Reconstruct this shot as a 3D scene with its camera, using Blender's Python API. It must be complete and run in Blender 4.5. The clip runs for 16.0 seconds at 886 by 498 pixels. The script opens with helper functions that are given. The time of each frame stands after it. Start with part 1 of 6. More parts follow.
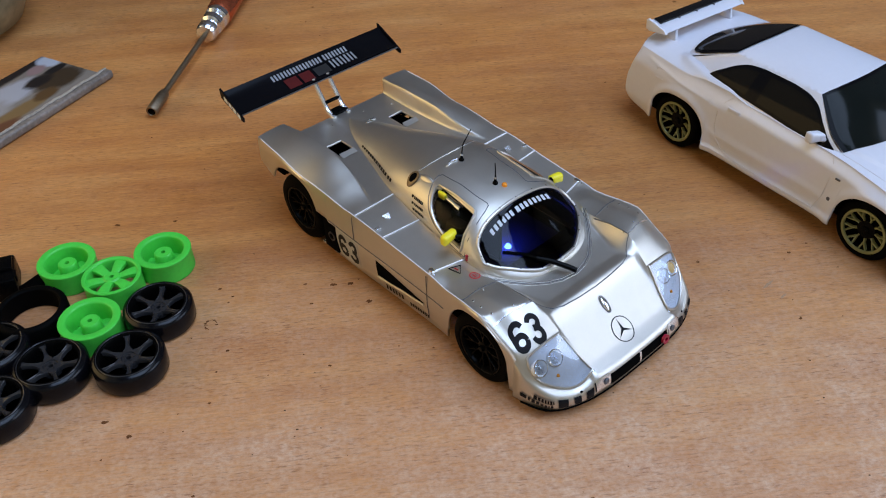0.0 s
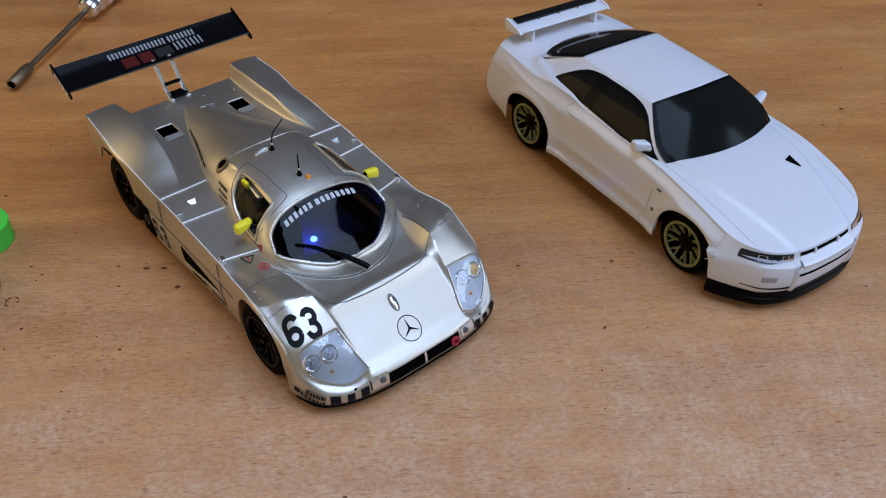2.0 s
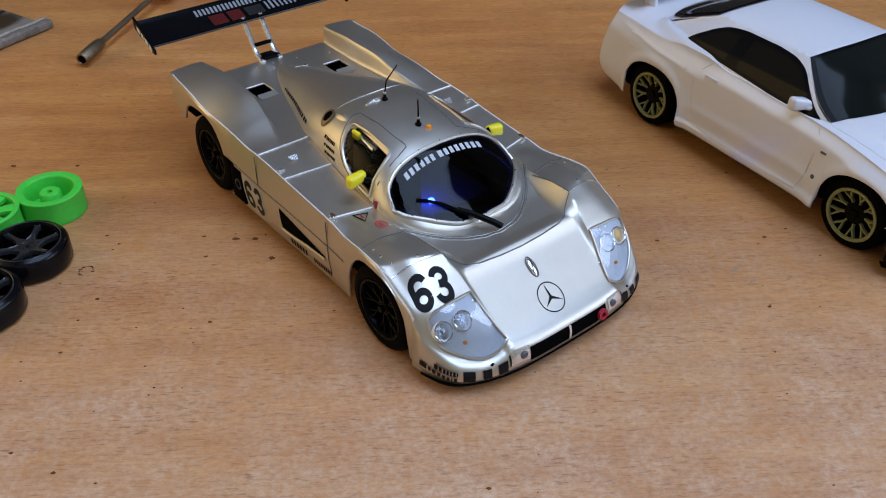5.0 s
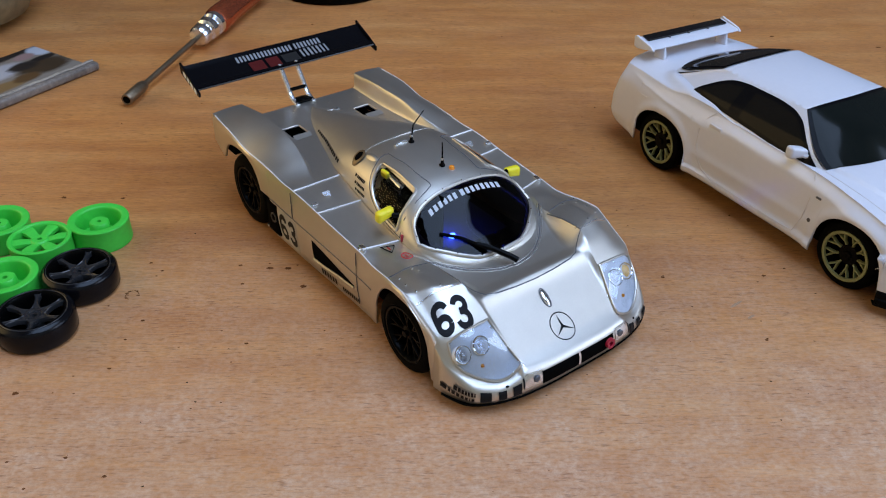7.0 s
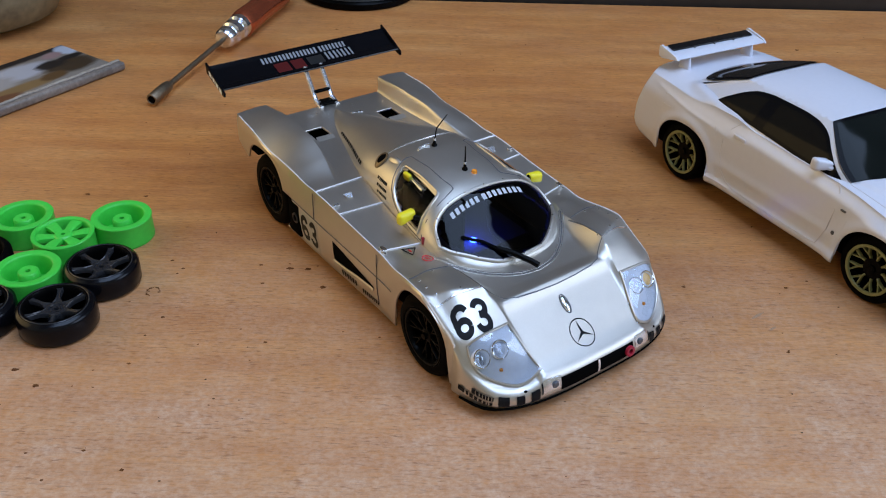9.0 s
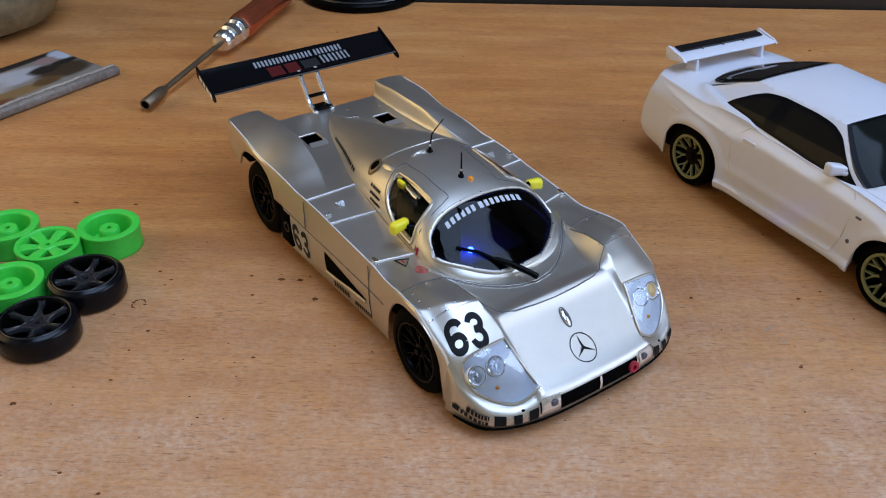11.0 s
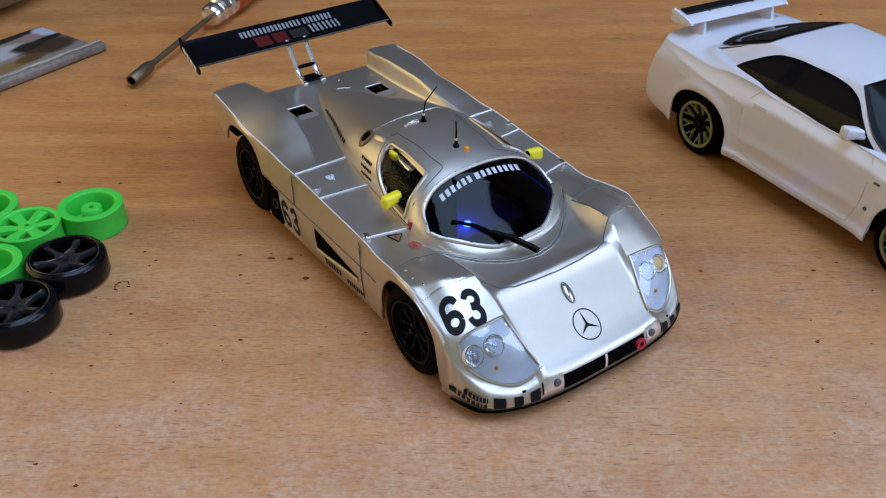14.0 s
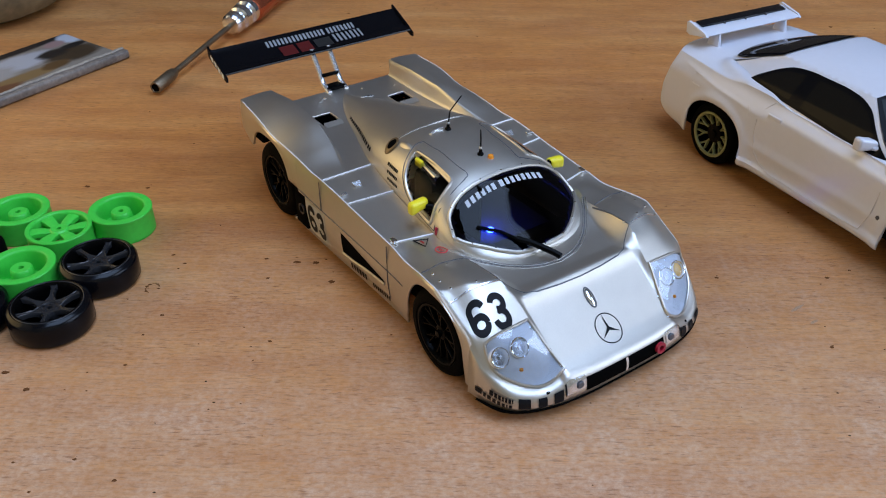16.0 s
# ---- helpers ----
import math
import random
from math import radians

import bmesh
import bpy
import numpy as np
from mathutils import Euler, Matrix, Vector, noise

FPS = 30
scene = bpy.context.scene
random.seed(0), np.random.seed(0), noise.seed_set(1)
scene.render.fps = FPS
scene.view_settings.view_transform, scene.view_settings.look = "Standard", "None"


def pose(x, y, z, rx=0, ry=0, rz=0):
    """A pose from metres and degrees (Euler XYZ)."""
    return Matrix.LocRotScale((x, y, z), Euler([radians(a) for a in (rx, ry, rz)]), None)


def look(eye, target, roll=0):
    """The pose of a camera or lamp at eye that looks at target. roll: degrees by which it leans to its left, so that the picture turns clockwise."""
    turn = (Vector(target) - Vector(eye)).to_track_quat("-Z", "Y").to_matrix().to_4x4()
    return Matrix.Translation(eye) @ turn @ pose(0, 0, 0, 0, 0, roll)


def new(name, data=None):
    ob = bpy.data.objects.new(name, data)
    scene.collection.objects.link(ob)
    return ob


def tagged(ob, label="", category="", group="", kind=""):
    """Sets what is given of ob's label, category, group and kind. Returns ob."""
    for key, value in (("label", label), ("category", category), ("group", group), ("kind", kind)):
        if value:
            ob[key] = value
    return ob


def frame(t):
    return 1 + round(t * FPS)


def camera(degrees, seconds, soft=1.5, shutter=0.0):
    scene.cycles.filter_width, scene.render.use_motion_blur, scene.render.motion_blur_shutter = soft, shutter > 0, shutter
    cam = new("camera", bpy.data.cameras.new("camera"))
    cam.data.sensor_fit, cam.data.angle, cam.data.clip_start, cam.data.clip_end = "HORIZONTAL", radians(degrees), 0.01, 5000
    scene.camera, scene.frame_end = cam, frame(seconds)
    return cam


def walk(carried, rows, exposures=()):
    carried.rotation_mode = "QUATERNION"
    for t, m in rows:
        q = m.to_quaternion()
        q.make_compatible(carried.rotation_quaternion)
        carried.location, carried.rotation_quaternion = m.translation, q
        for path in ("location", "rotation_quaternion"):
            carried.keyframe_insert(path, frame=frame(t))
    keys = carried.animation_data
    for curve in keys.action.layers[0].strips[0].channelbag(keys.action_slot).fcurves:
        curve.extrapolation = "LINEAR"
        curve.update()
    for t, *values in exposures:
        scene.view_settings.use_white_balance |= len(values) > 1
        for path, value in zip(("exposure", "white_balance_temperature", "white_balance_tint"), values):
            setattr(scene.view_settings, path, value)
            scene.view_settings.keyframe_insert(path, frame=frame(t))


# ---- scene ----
cam = camera(53.03, 16.0, soft=1.1, shutter=0.0)
# seconds, eye (metres), heading to the left of +y, pitch and lean (degrees)
PATH = [
    (0, 0.00082, 0.00053, 0.22538, 0.382, -40.403, -1.720),
    (0.5, 0.04873, 0.00338, 0.22585, -0.323, -40.110, -1.579),
    (1, 0.12177, 0.03215, 0.22416, 0.394, -40.653, -0.520),
    (1.5, 0.08441, 0.01591, 0.24913, 0.011, -40.940, 2.069),
    (2, 0.06882, 0.00348, 0.22321, 0.275, -40.788, 1.480),
    (2.5, 0.07026, -0.00385, 0.17567, -0.065, -38.312, 1.965),
    (3, 0.04518, -0.00516, 0.17869, 0.513, -37.548, 1.643),
    (3.5, 0.02059, 0.01357, 0.14876, 0.324, -38.513, 2.087),
    (4, 0.03571, 0.02135, 0.15845, 1.338, -38.426, 1.422),
    (6.5, 0.03593, -0.00089, 0.18112, 3.174, -34.790, 0.748),
    (7, 0.03460, -0.00348, 0.18416, 3.616, -34.498, 1.025),
    (7.5, 0.03123, -0.00301, 0.18374, 4.094, -34.257, 1.349),
    (8, 0.02552, -0.00666, 0.18734, 4.174, -34.252, 1.761),
    (8.5, 0.03034, -0.00646, 0.18447, 4.517, -34.005, 1.773),
    (11, 0.03743, 0.00696, 0.17749, 5.844, -33.650, 0.991),
    (11.5, 0.04212, 0.00448, 0.16131, 6.053, -34.117, 0.716),
    (12, 0.04699, 0.00532, 0.15056, 6.171, -34.443, 0.374),
    (12.5, 0.05025, 0.01228, 0.16343, 6.276, -34.585, -0.104),
    (13, 0.04671, 0.01168, 0.17588, 6.672, -34.630, -0.629),
    (13.5, 0.04140, 0.01104, 0.17498, 6.577, -34.689, -0.644),
    (14, 0.03972, 0.01765, 0.16824, 6.372, -34.888, -0.197),
    (14.5, 0.03677, 0.01494, 0.17025, 6.095, -34.850, 0.167),
    (15, 0.04050, 0.00609, 0.17815, 6.412, -34.450, 0.205),
    (15.5, 0.03710, 0.01299, 0.18563, 6.257, -34.232, 0.412),
    (16, 0.03380, 0.01077, 0.17176, 6.531, -34.424, 0.139),
]


def eye_pose(x, y, z, yaw, pitch, roll):
    return pose(x, y, z, 0, 0, yaw) @ pose(0, 0, 0, 90 + pitch) @ pose(0, 0, 0, 0, 0, roll)


# ---- the walk ----
EXPOSURES = [(0.0, 0.07, 6500, 10), (0.5, 0.10, 6500, 10), (1.0, -0.13, 6500, 10), (1.5, -0.13, 6500, 10), (2.5, -0.14, 6500, 10), (3.5, -0.13, 6500, 10), (4.5, -0.06, 6500, 10), (6.5, 0.05, 6250, 10), (16.0, 0.05, 6250, 10)]
walk(cam, [(t, eye_pose(*row)) for t, *row in PATH], exposures=EXPOSURES)

# ---- daylight ----
world = bpy.data.worlds.new("world")
scene.world = world
world.use_nodes = True
wn = world.node_tree.nodes
sky = wn.new("ShaderNodeTexSky")
sky.sky_type = "NISHITA"
sky.sun_disc = False
sky.sun_elevation, sky.sun_rotation = radians(40), radians(100)
world.node_tree.links.new(sky.outputs[0], wn["Background"].inputs[0])
wn["Background"].inputs[1].default_value = 0.12
scene.view_settings.exposure = 0.0

SKY_POWER = 39.0
WINDOW_POWER = 14.0
WARM_FILL_POWER = 2.9


def area_lamp(name, matrix, sx, sy, power, colour):
    d = bpy.data.lights.new(name, "AREA")
    d.shape, d.size, d.size_y, d.energy, d.color = "RECTANGLE", sx, sy, power, colour
    ob = new(name, d)
    ob.matrix_basis = matrix
    return ob


area_lamp("skylight_daylight", pose(0.60, -0.15, 1.90, 0, 0, 0), 1.4, 1.7, SKY_POWER, (0.52, 0.695, 1.03))
# the window in the side wall
area_lamp("window_daylight", look((1.885, 0.05, 0.98), (0.0, 0.05, 0.98)), 1.3, 1.1, WINDOW_POWER, (0.56, 0.74, 1.06))
# warm fill lamp, unseen and added for golden light on left-facing sides
area_lamp("warm_side_fill", look((-0.90, 0.25, 0.42), (0.2, 0.25, 0.42)), 0.9, 0.6, WARM_FILL_POWER, (1.0, 0.68, 0.27))

# ---- materials ----
def srgb(r, g, b):
    f = lambda c: c / 12.92 if c <= 0.04045 else ((c + 0.055) / 1.055) ** 2.4
    return (f(r / 255), f(g / 255), f(b / 255), 1)


def nodes(name):
    m = bpy.data.materials.new(name)
    m.use_nodes = True
    nt = m.node_tree
    return m, nt, nt.nodes["Principled BSDF"], nt.nodes, nt.links


def plain(name, colour, rough=0.5, metal=0.0, coat=0.0, vary=0.08, grain=900.0, bump=0.0, spec=0.5, rvary=0.1):
    """A surface with two scales of slight variation in tone and gloss, and a fine relief."""
    m, nt, p, n, l = nodes(name)
    tc = n.new("ShaderNodeTexCoord")
    a, b = n.new("ShaderNodeTexNoise"), n.new("ShaderNodeTexNoise")
    a.inputs["Scale"].default_value, b.inputs["Scale"].default_value = grain * 0.08, grain
    a.inputs["Detail"].default_value = 4
    for t in (a, b):
        l.new(tc.outputs["Object"], t.inputs["Vector"])
    mix = n.new("ShaderNodeMath"); mix.operation = "ADD"
    l.new(a.outputs["Fac"], mix.inputs[0]); l.new(b.outputs["Fac"], mix.inputs[1])
    mr = n.new("ShaderNodeMapRange")
    mr.inputs[1].default_value, mr.inputs[2].default_value = 0.6, 1.4
    mr.inputs[3].default_value, mr.inputs[4].default_value = 1 - vary, 1 + vary
    l.new(mix.outputs[0], mr.inputs[0])
    vm = n.new("ShaderNodeVectorMath"); vm.operation = "SCALE"
    vm.inputs[0].default_value = colour[:3]
    l.new(mr.outputs[0], vm.inputs["Scale"])
    l.new(vm.outputs[0], p.inputs["Base Color"])
    rr = n.new("ShaderNodeMapRange")
    rr.inputs[1].default_value, rr.inputs[2].default_value = 0.3, 0.7
    rr.inputs[3].default_value, rr.inputs[4].default_value = max(0.02, rough * (1 - rvary)), min(1, rough * (1 + rvary))
    l.new(a.outputs["Fac"], rr.inputs[0])
    l.new(rr.outputs[0], p.inputs["Roughness"])
    p.inputs["Metallic"].default_value = metal
    p.inputs["Coat Weight"].default_value = coat
    p.inputs["Coat Roughness"].default_value = 0.12
    p.inputs["Specular IOR Level"].default_value = spec
    if bump:
        bp = n.new("ShaderNodeBump")
        bp.inputs["Strength"].default_value = bump
        bp.inputs["Distance"].default_value = 0.0002
        l.new(b.outputs["Fac"], bp.inputs["Height"])
        l.new(bp.outputs[0], p.inputs["Normal"])
    return m


def clear(name, tint, gloss=0.12, rough=0.05, ior=1.38):
    """Clear or tinted plastic, seen through, with a gloss that grows at a slant."""
    m, nt, p, n, l = nodes(name)
    out = n["Material Output"]
    n.remove(p)
    tr, gl, mx, fr = n.new("ShaderNodeBsdfTransparent"), n.new("ShaderNodeBsdfGlossy"), n.new("ShaderNodeMixShader"), n.new("ShaderNodeFresnel")
    tr.inputs[0].default_value = (*tint, 1)
    gl.inputs["Roughness"].default_value = rough
    fr.inputs[0].default_value = ior
    ad = n.new("ShaderNodeMath"); ad.operation = "MULTIPLY_ADD"
    ad.inputs[1].default_value, ad.inputs[2].default_value = 1.0, gloss * 0.3
    l.new(fr.outputs[0], ad.inputs[0])
    l.new(ad.outputs[0], mx.inputs[0]); l.new(tr.outputs[0], mx.inputs[1]); l.new(gl.outputs[0], mx.inputs[2])
    l.new(mx.outputs[0], out.inputs[0])
    return m


def glow(name, colour, strength):
    m, nt, p, n, l = nodes(name)
    p.inputs["Base Color"].default_value = (*colour, 1)
    p.inputs["Emission Color"].default_value = (*colour, 1)
    p.inputs["Emission Strength"].default_value = strength
    return m


def wood_laminate():
    """Beech-pattern laminate: drifting bands, short dark pores along the grain, pale wear."""
    m, nt, p, n, l = nodes("beech_laminate")
    tc = n.new("ShaderNodeTexCoord")

    def tex(sx, sy, scale, detail=3.0, rough=0.55, off=0.0):
        mp = n.new("ShaderNodeMapping")
        mp.inputs["Scale"].default_value = (sx, sy, 1)
        mp.inputs["Location"].default_value = (off, off * 1.7, 0)
        t = n.new("ShaderNodeTexNoise")
        t.inputs["Scale"].default_value, t.inputs["Detail"].default_value, t.inputs["Roughness"].default_value = scale, detail, rough
        l.new(tc.outputs["Object"], mp.inputs[0]); l.new(mp.outputs[0], t.inputs["Vector"])
        return t.outputs["Fac"]

    def ramp(fac, stops):
        r = n.new("ShaderNodeValToRGB")
        e = r.color_ramp.elements
        while len(e) < len(stops):
            e.new(0.5)
        for el, (pos, c) in zip(e, stops):
            el.position, el.color = pos, c
        l.new(fac, r.inputs[0])
        return r.outputs[0]

    def blend(kind, fac, a, b):
        x = n.new("ShaderNodeMix"); x.data_type = "RGBA"; x.blend_type = kind
        for sock, v in ((x.inputs[0], fac), (x.inputs[6], a), (x.inputs[7], b)):
            if hasattr(v, "is_output"):
                l.new(v, sock)
            else:
                sock.default_value = v
        return x.outputs[2]

    base = ramp(tex(1.0, 5.0, 12.0, 4, 0.6), [(0.3, srgb(173, 111, 54)), (0.55, srgb(192, 132, 69)), (0.75, srgb(203, 148, 86))])
    warm = ramp(tex(1.0, 2.2, 7.0, 2, 0.5, 11.0), [(0.36, (1.0, 0.92, 0.76, 1)), (0.62, (1.0, 1.0, 1.0, 1))])
    base = blend("MULTIPLY", 0.8, base, warm)
    streak = ramp(tex(1.0, 16.0, 30.0, 4, 0.65, 3.1), [(0.36, (0.80, 0.74, 0.68, 1)), (0.6, (1.05, 1.04, 1.02, 1))])
    col = blend("MULTIPLY", 0.55, base, streak)
    fine = ramp(tex(1.0, 8.0, 190.0, 3, 0.65, 7.7), [(0.35, (0.83, 0.79, 0.75, 1)), (0.62, (1.09, 1.08, 1.07, 1))])
    col = blend("MULTIPLY", 1.0, col, fine)
    pores = ramp(tex(1.0, 5.0, 240.0, 2.0, 0.6, 1.3), [(0.56, (0, 0, 0, 1)), (0.72, (0.72, 0.72, 0.72, 1))])
    where = ramp(tex(1.0, 2.5, 22.0, 2, 0.5, 9.2), [(0.38, (0.45, 0.45, 0.45, 1)), (0.6, (1, 1, 1, 1))])
    pf = blend("MULTIPLY", 1.0, pores, where)
    wear = ramp(tex(1.0, 1.6, 60.0, 5, 0.6, 5.5), [(0.34, (0.62, 0.62, 0.62, 1)), (0.64, (0.95, 0.95, 0.95, 1))])
    flecks = ramp(tex(1.0, 1.3, 520.0, 4.0, 0.72, 6.1), [(0.38, (0.42, 0.42, 0.42, 1)), (0.62, (1.0, 1.0, 1.0, 1))])
    smudge = ramp(tex(2.4, 1.0, 70.0, 4.0, 0.6, 2.9), [(0.40, (0.84, 0.84, 0.84, 1)), (0.62, (1.12, 1.12, 1.12, 1))])
    flecks = blend("MULTIPLY", 1.0, flecks, smudge)
    # the pale mix grows towards the front edge
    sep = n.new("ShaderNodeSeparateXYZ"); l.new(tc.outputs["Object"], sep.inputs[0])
    front_mix = n.new("ShaderNodeMapRange")
    front_mix.inputs[1].default_value, front_mix.inputs[2].default_value, front_mix.inputs[3].default_value, front_mix.inputs[4].default_value = 0.02, 0.165, 0.88, 0.12
    l.new(sep.outputs["Y"], front_mix.inputs[0])
    # and grows slightly with x
    side_mix = n.new("ShaderNodeMapRange")
    side_mix.inputs[1].default_value, side_mix.inputs[2].default_value, side_mix.inputs[3].default_value, side_mix.inputs[4].default_value = -0.12, 0.14, 1.02, 1.08
    l.new(sep.outputs["X"], side_mix.inputs[0])
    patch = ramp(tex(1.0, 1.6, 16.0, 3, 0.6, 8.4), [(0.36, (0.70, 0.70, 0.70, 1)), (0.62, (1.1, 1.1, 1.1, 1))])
    # pale flecks scaled by both gradients
    worn = blend("MULTIPLY", 1.0, blend("MULTIPLY", 1.0, wear, flecks), front_mix.outputs[0])
    worn = blend("MULTIPLY", 1.0, blend("MULTIPLY", 1.0, worn, side_mix.outputs[0]), patch)
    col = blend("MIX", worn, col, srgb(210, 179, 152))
    col = blend("MIX", pf, col, srgb(122, 76, 42))
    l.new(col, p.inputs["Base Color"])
    rg = n.new("ShaderNodeMapRange")
    rg.inputs[1].default_value, rg.inputs[2].default_value, rg.inputs[3].default_value, rg.inputs[4].default_value = 0.3, 0.7, 0.36, 0.50
    l.new(tex(1.0, 1.0, 60.0, 4, 0.6, 2.2), rg.inputs[0]); l.new(rg.outputs[0], p.inputs["Roughness"])
    p.inputs["Specular IOR Level"].default_value = 0.6
    bp = n.new("ShaderNodeBump"); bp.inputs["Strength"].default_value = 0.45; bp.inputs["Distance"].default_value = 0.00012
    l.new(tex(1.0, 2.6, 420.0, 3, 0.6, 4.4), bp.inputs["Height"]); l.new(bp.outputs[0], p.inputs["Normal"])
    return m


WOOD = wood_laminate()
EDGE = plain("table_edge_band", srgb(158, 120, 92), 0.42, vary=0.14, grain=300, bump=0.2)
SILVER = plain("silver_paint", (0.585, 0.547, 0.485), 0.41, 0.95, vary=0.04, grain=2600, bump=0.05, rvary=0.02)
TRIM = plain("polished_trim", (0.78, 0.79, 0.80), 0.22, 0.9, vary=0.04)
# near-white paint that puts the highlight along body edges into their colour
EDGEGLINT = plain("painted_edge_glint", (0.86, 0.86, 0.88), 0.30, 0.3, vary=0.04)
CHROME = plain("chrome", (0.82, 0.83, 0.85), 0.10, 1.0, vary=0.03)
WHITE = plain("white_plastic", (0.66, 0.667, 0.725), 0.36, vary=0.02, grain=500, bump=0.03, coat=0.35)
BLACK = plain("black_plastic", (0.002, 0.002, 0.002), 0.26, vary=0.2, spec=0.05)
MATT = plain("matt_black", (0.002, 0.002, 0.002), 0.8, vary=0.2, spec=0.02)
GLOSSBLACK = plain("gloss_black", (0.004, 0.004, 0.005), 0.14, vary=0.1, spec=0.05)
RUBBER = plain("tyre_rubber", (0.0015, 0.0015, 0.0015), 0.6, vary=0.25, grain=1500, bump=0.25, spec=0.03)
SLICK = plain("polished_rubber", (0.003, 0.003, 0.004), 0.20, vary=0.2, grain=800, bump=0.05, spec=0.2)
GREY = plain("dark_rim_plastic", (0.013, 0.013, 0.013), 0.32, vary=0.15, bump=0.1)
OLIVE = plain("olive_rim_paint", (0.23, 0.24, 0.10), 0.34, 0.35, vary=0.15)
GREEN = plain("green_nylon", (0.060, 0.58, 0.055), 0.42, vary=0.08, grain=700, bump=0.1)
YELLOW = plain("yellow_plastic", (0.85, 0.72, 0.02), 0.35, vary=0.05)
RED = plain("red_plastic", (0.34, 0.008, 0.03), 0.35, vary=0.1)
LAMPCELL = plain("lamp_cell_silver", (0.80, 0.81, 0.83), 0.28, 0.15, vary=0.1)
ORANGE = plain("orange_lens", (0.85, 0.30, 0.03), 0.25, vary=0.1)
COPPER = plain("red_anodised_handle", (0.50, 0.12, 0.05), 0.22, 0.8, vary=0.15, grain=400)
STEEL = plain("oiled_steel", (0.22, 0.165, 0.105), 0.42, 0.9, vary=0.2, grain=700)
FERRULE = plain("bright_nickel", (0.84, 0.87, 0.92), 0.20, 1.0, vary=0.05)
INK = plain("black_ink", (0.008, 0.008, 0.009), 0.5, vary=0.1, spec=0.12)
WHITEINK = plain("white_ink", (0.75, 0.76, 0.80), 0.45, vary=0.05)
GREYINK = plain("grey_ink", (0.085, 0.085, 0.095), 0.45, vary=0.1)
PALEINK = plain("pale_grey_ink", (0.22, 0.225, 0.245), 0.45, vary=0.1)
SCREENINK = plain("screen_lettering_white", (0.52, 0.54, 0.58), 0.5, vary=0.05)
AMBER = plain("amber_lamp_glass", (0.80, 0.52, 0.20), 0.15, vary=0.1)
DARKRED = plain("dark_red_ink", (0.075, 0.008, 0.007), 0.5, vary=0.1, spec=0.12)
REDINK = plain("red_ink", (0.50, 0.03, 0.03), 0.45, vary=0.1)
GLASSDARK = plain("dark_glass", (0.006, 0.006, 0.007), 0.06, vary=0.1, spec=0.3)
GLASSGREY = plain("smoked_glass", (0.007, 0.009, 0.008), 0.10, vary=0.1, spec=0.10)
GLASSBROWN = plain("brown_smoked_glass", (0.007, 0.006, 0.005), 0.08, vary=0.1, spec=0.08)
SIDEPANE = clear("lightly_tinted_pane", (0.78, 0.78, 0.76), 0.0, 0.04, 1.25)
TINT = clear("tinted_windscreen", (0.05, 0.05, 0.065), 0.0, 0.04, 1.28)
HEADLENS = clear("lamp_lens", (0.82, 0.84, 0.88), 0.0, 0.05, 1.3)
LENS = clear("clear_lens", (0.92, 0.94, 0.97), 0.25, 0.05)
LED = glow("blue_led", (0.03, 0.08, 1.0), 300.0)
WALL = plain("painted_wall", (0.68, 0.56, 0.36), 0.8, vary=0.06, grain=60, bump=0.2)
# unseen back wall and ceiling: dimness put into their colour for darker reflections
WALLDIM = plain("dimmed_back_wall", (0.082, 0.060, 0.040), 0.8, vary=0.06, grain=60, bump=0.2)
CEIL = plain("dim_ceiling", (0.22, 0.165, 0.11), 0.85, vary=0.03, grain=50)
DARKWOOD = plain("dark_stained_board", (0.020, 0.016, 0.013), 0.5, vary=0.3, grain=120)
CARPET = plain("brown_carpet", (0.10, 0.07, 0.05), 0.95, vary=0.3, grain=300, bump=0.5)
SPOKE = plain("satin_grey_spoke", (0.042, 0.042, 0.045), 0.24, 0.5, vary=0.1)
STAIN = plain("burnt_stain", (0.15, 0.062, 0.024), 0.9, vary=0.4, grain=2500, spec=0.02)
CRUMB = plain("dark_crumb", (0.06, 0.032, 0.016), 0.9, vary=0.3, spec=0.1)
POT = plain("olive_glazed_pot", (0.17, 0.15, 0.092), 0.30, vary=0.7, grain=160, coat=0.3)

MM = 0.001


# ---- mesh helpers ----
def spl(x, pts):
    """Smooth curve through (x, value) points, flat beyond the ends."""
    if x <= pts[0][0]:
        return pts[0][1]
    if x >= pts[-1][0]:
        return pts[-1][1]
    i = 0
    while pts[i + 1][0] < x:
        i += 1
    (x0, y0), (x1, y1) = pts[i], pts[i + 1]
    d = (y1 - y0) / (x1 - x0)

    def tang(j):
        if j <= 0 or j >= len(pts) - 1:
            return d
        a = (pts[j][1] - pts[j - 1][1]) / (pts[j][0] - pts[j - 1][0])
        b = (pts[j + 1][1] - pts[j][1]) / (pts[j + 1][0] - pts[j][0])
        return 0.0 if a * b <= 0 else 2 * a * b / (a + b)

    h = x1 - x0
    t = (x - x0) / h
    return (1 + 2 * t) * (1 - t) ** 2 * y0 + t * (1 - t) ** 2 * h * tang(i) + t * t * (3 - 2 * t) * y1 + t * t * (t - 1) * h * tang(i + 1)


def sm(v):
    v = min(1.0, max(0.0, v))
    return v * v * (3 - 2 * v)


def mix(a, b, t):
    return a + (b - a) * t


def thing(name, m, label, category, group="", kind=""):
    ob = new(name)
    ob.empty_display_size = 0.01
    ob.matrix_basis = m
    return tagged(ob, label, category, group, kind)


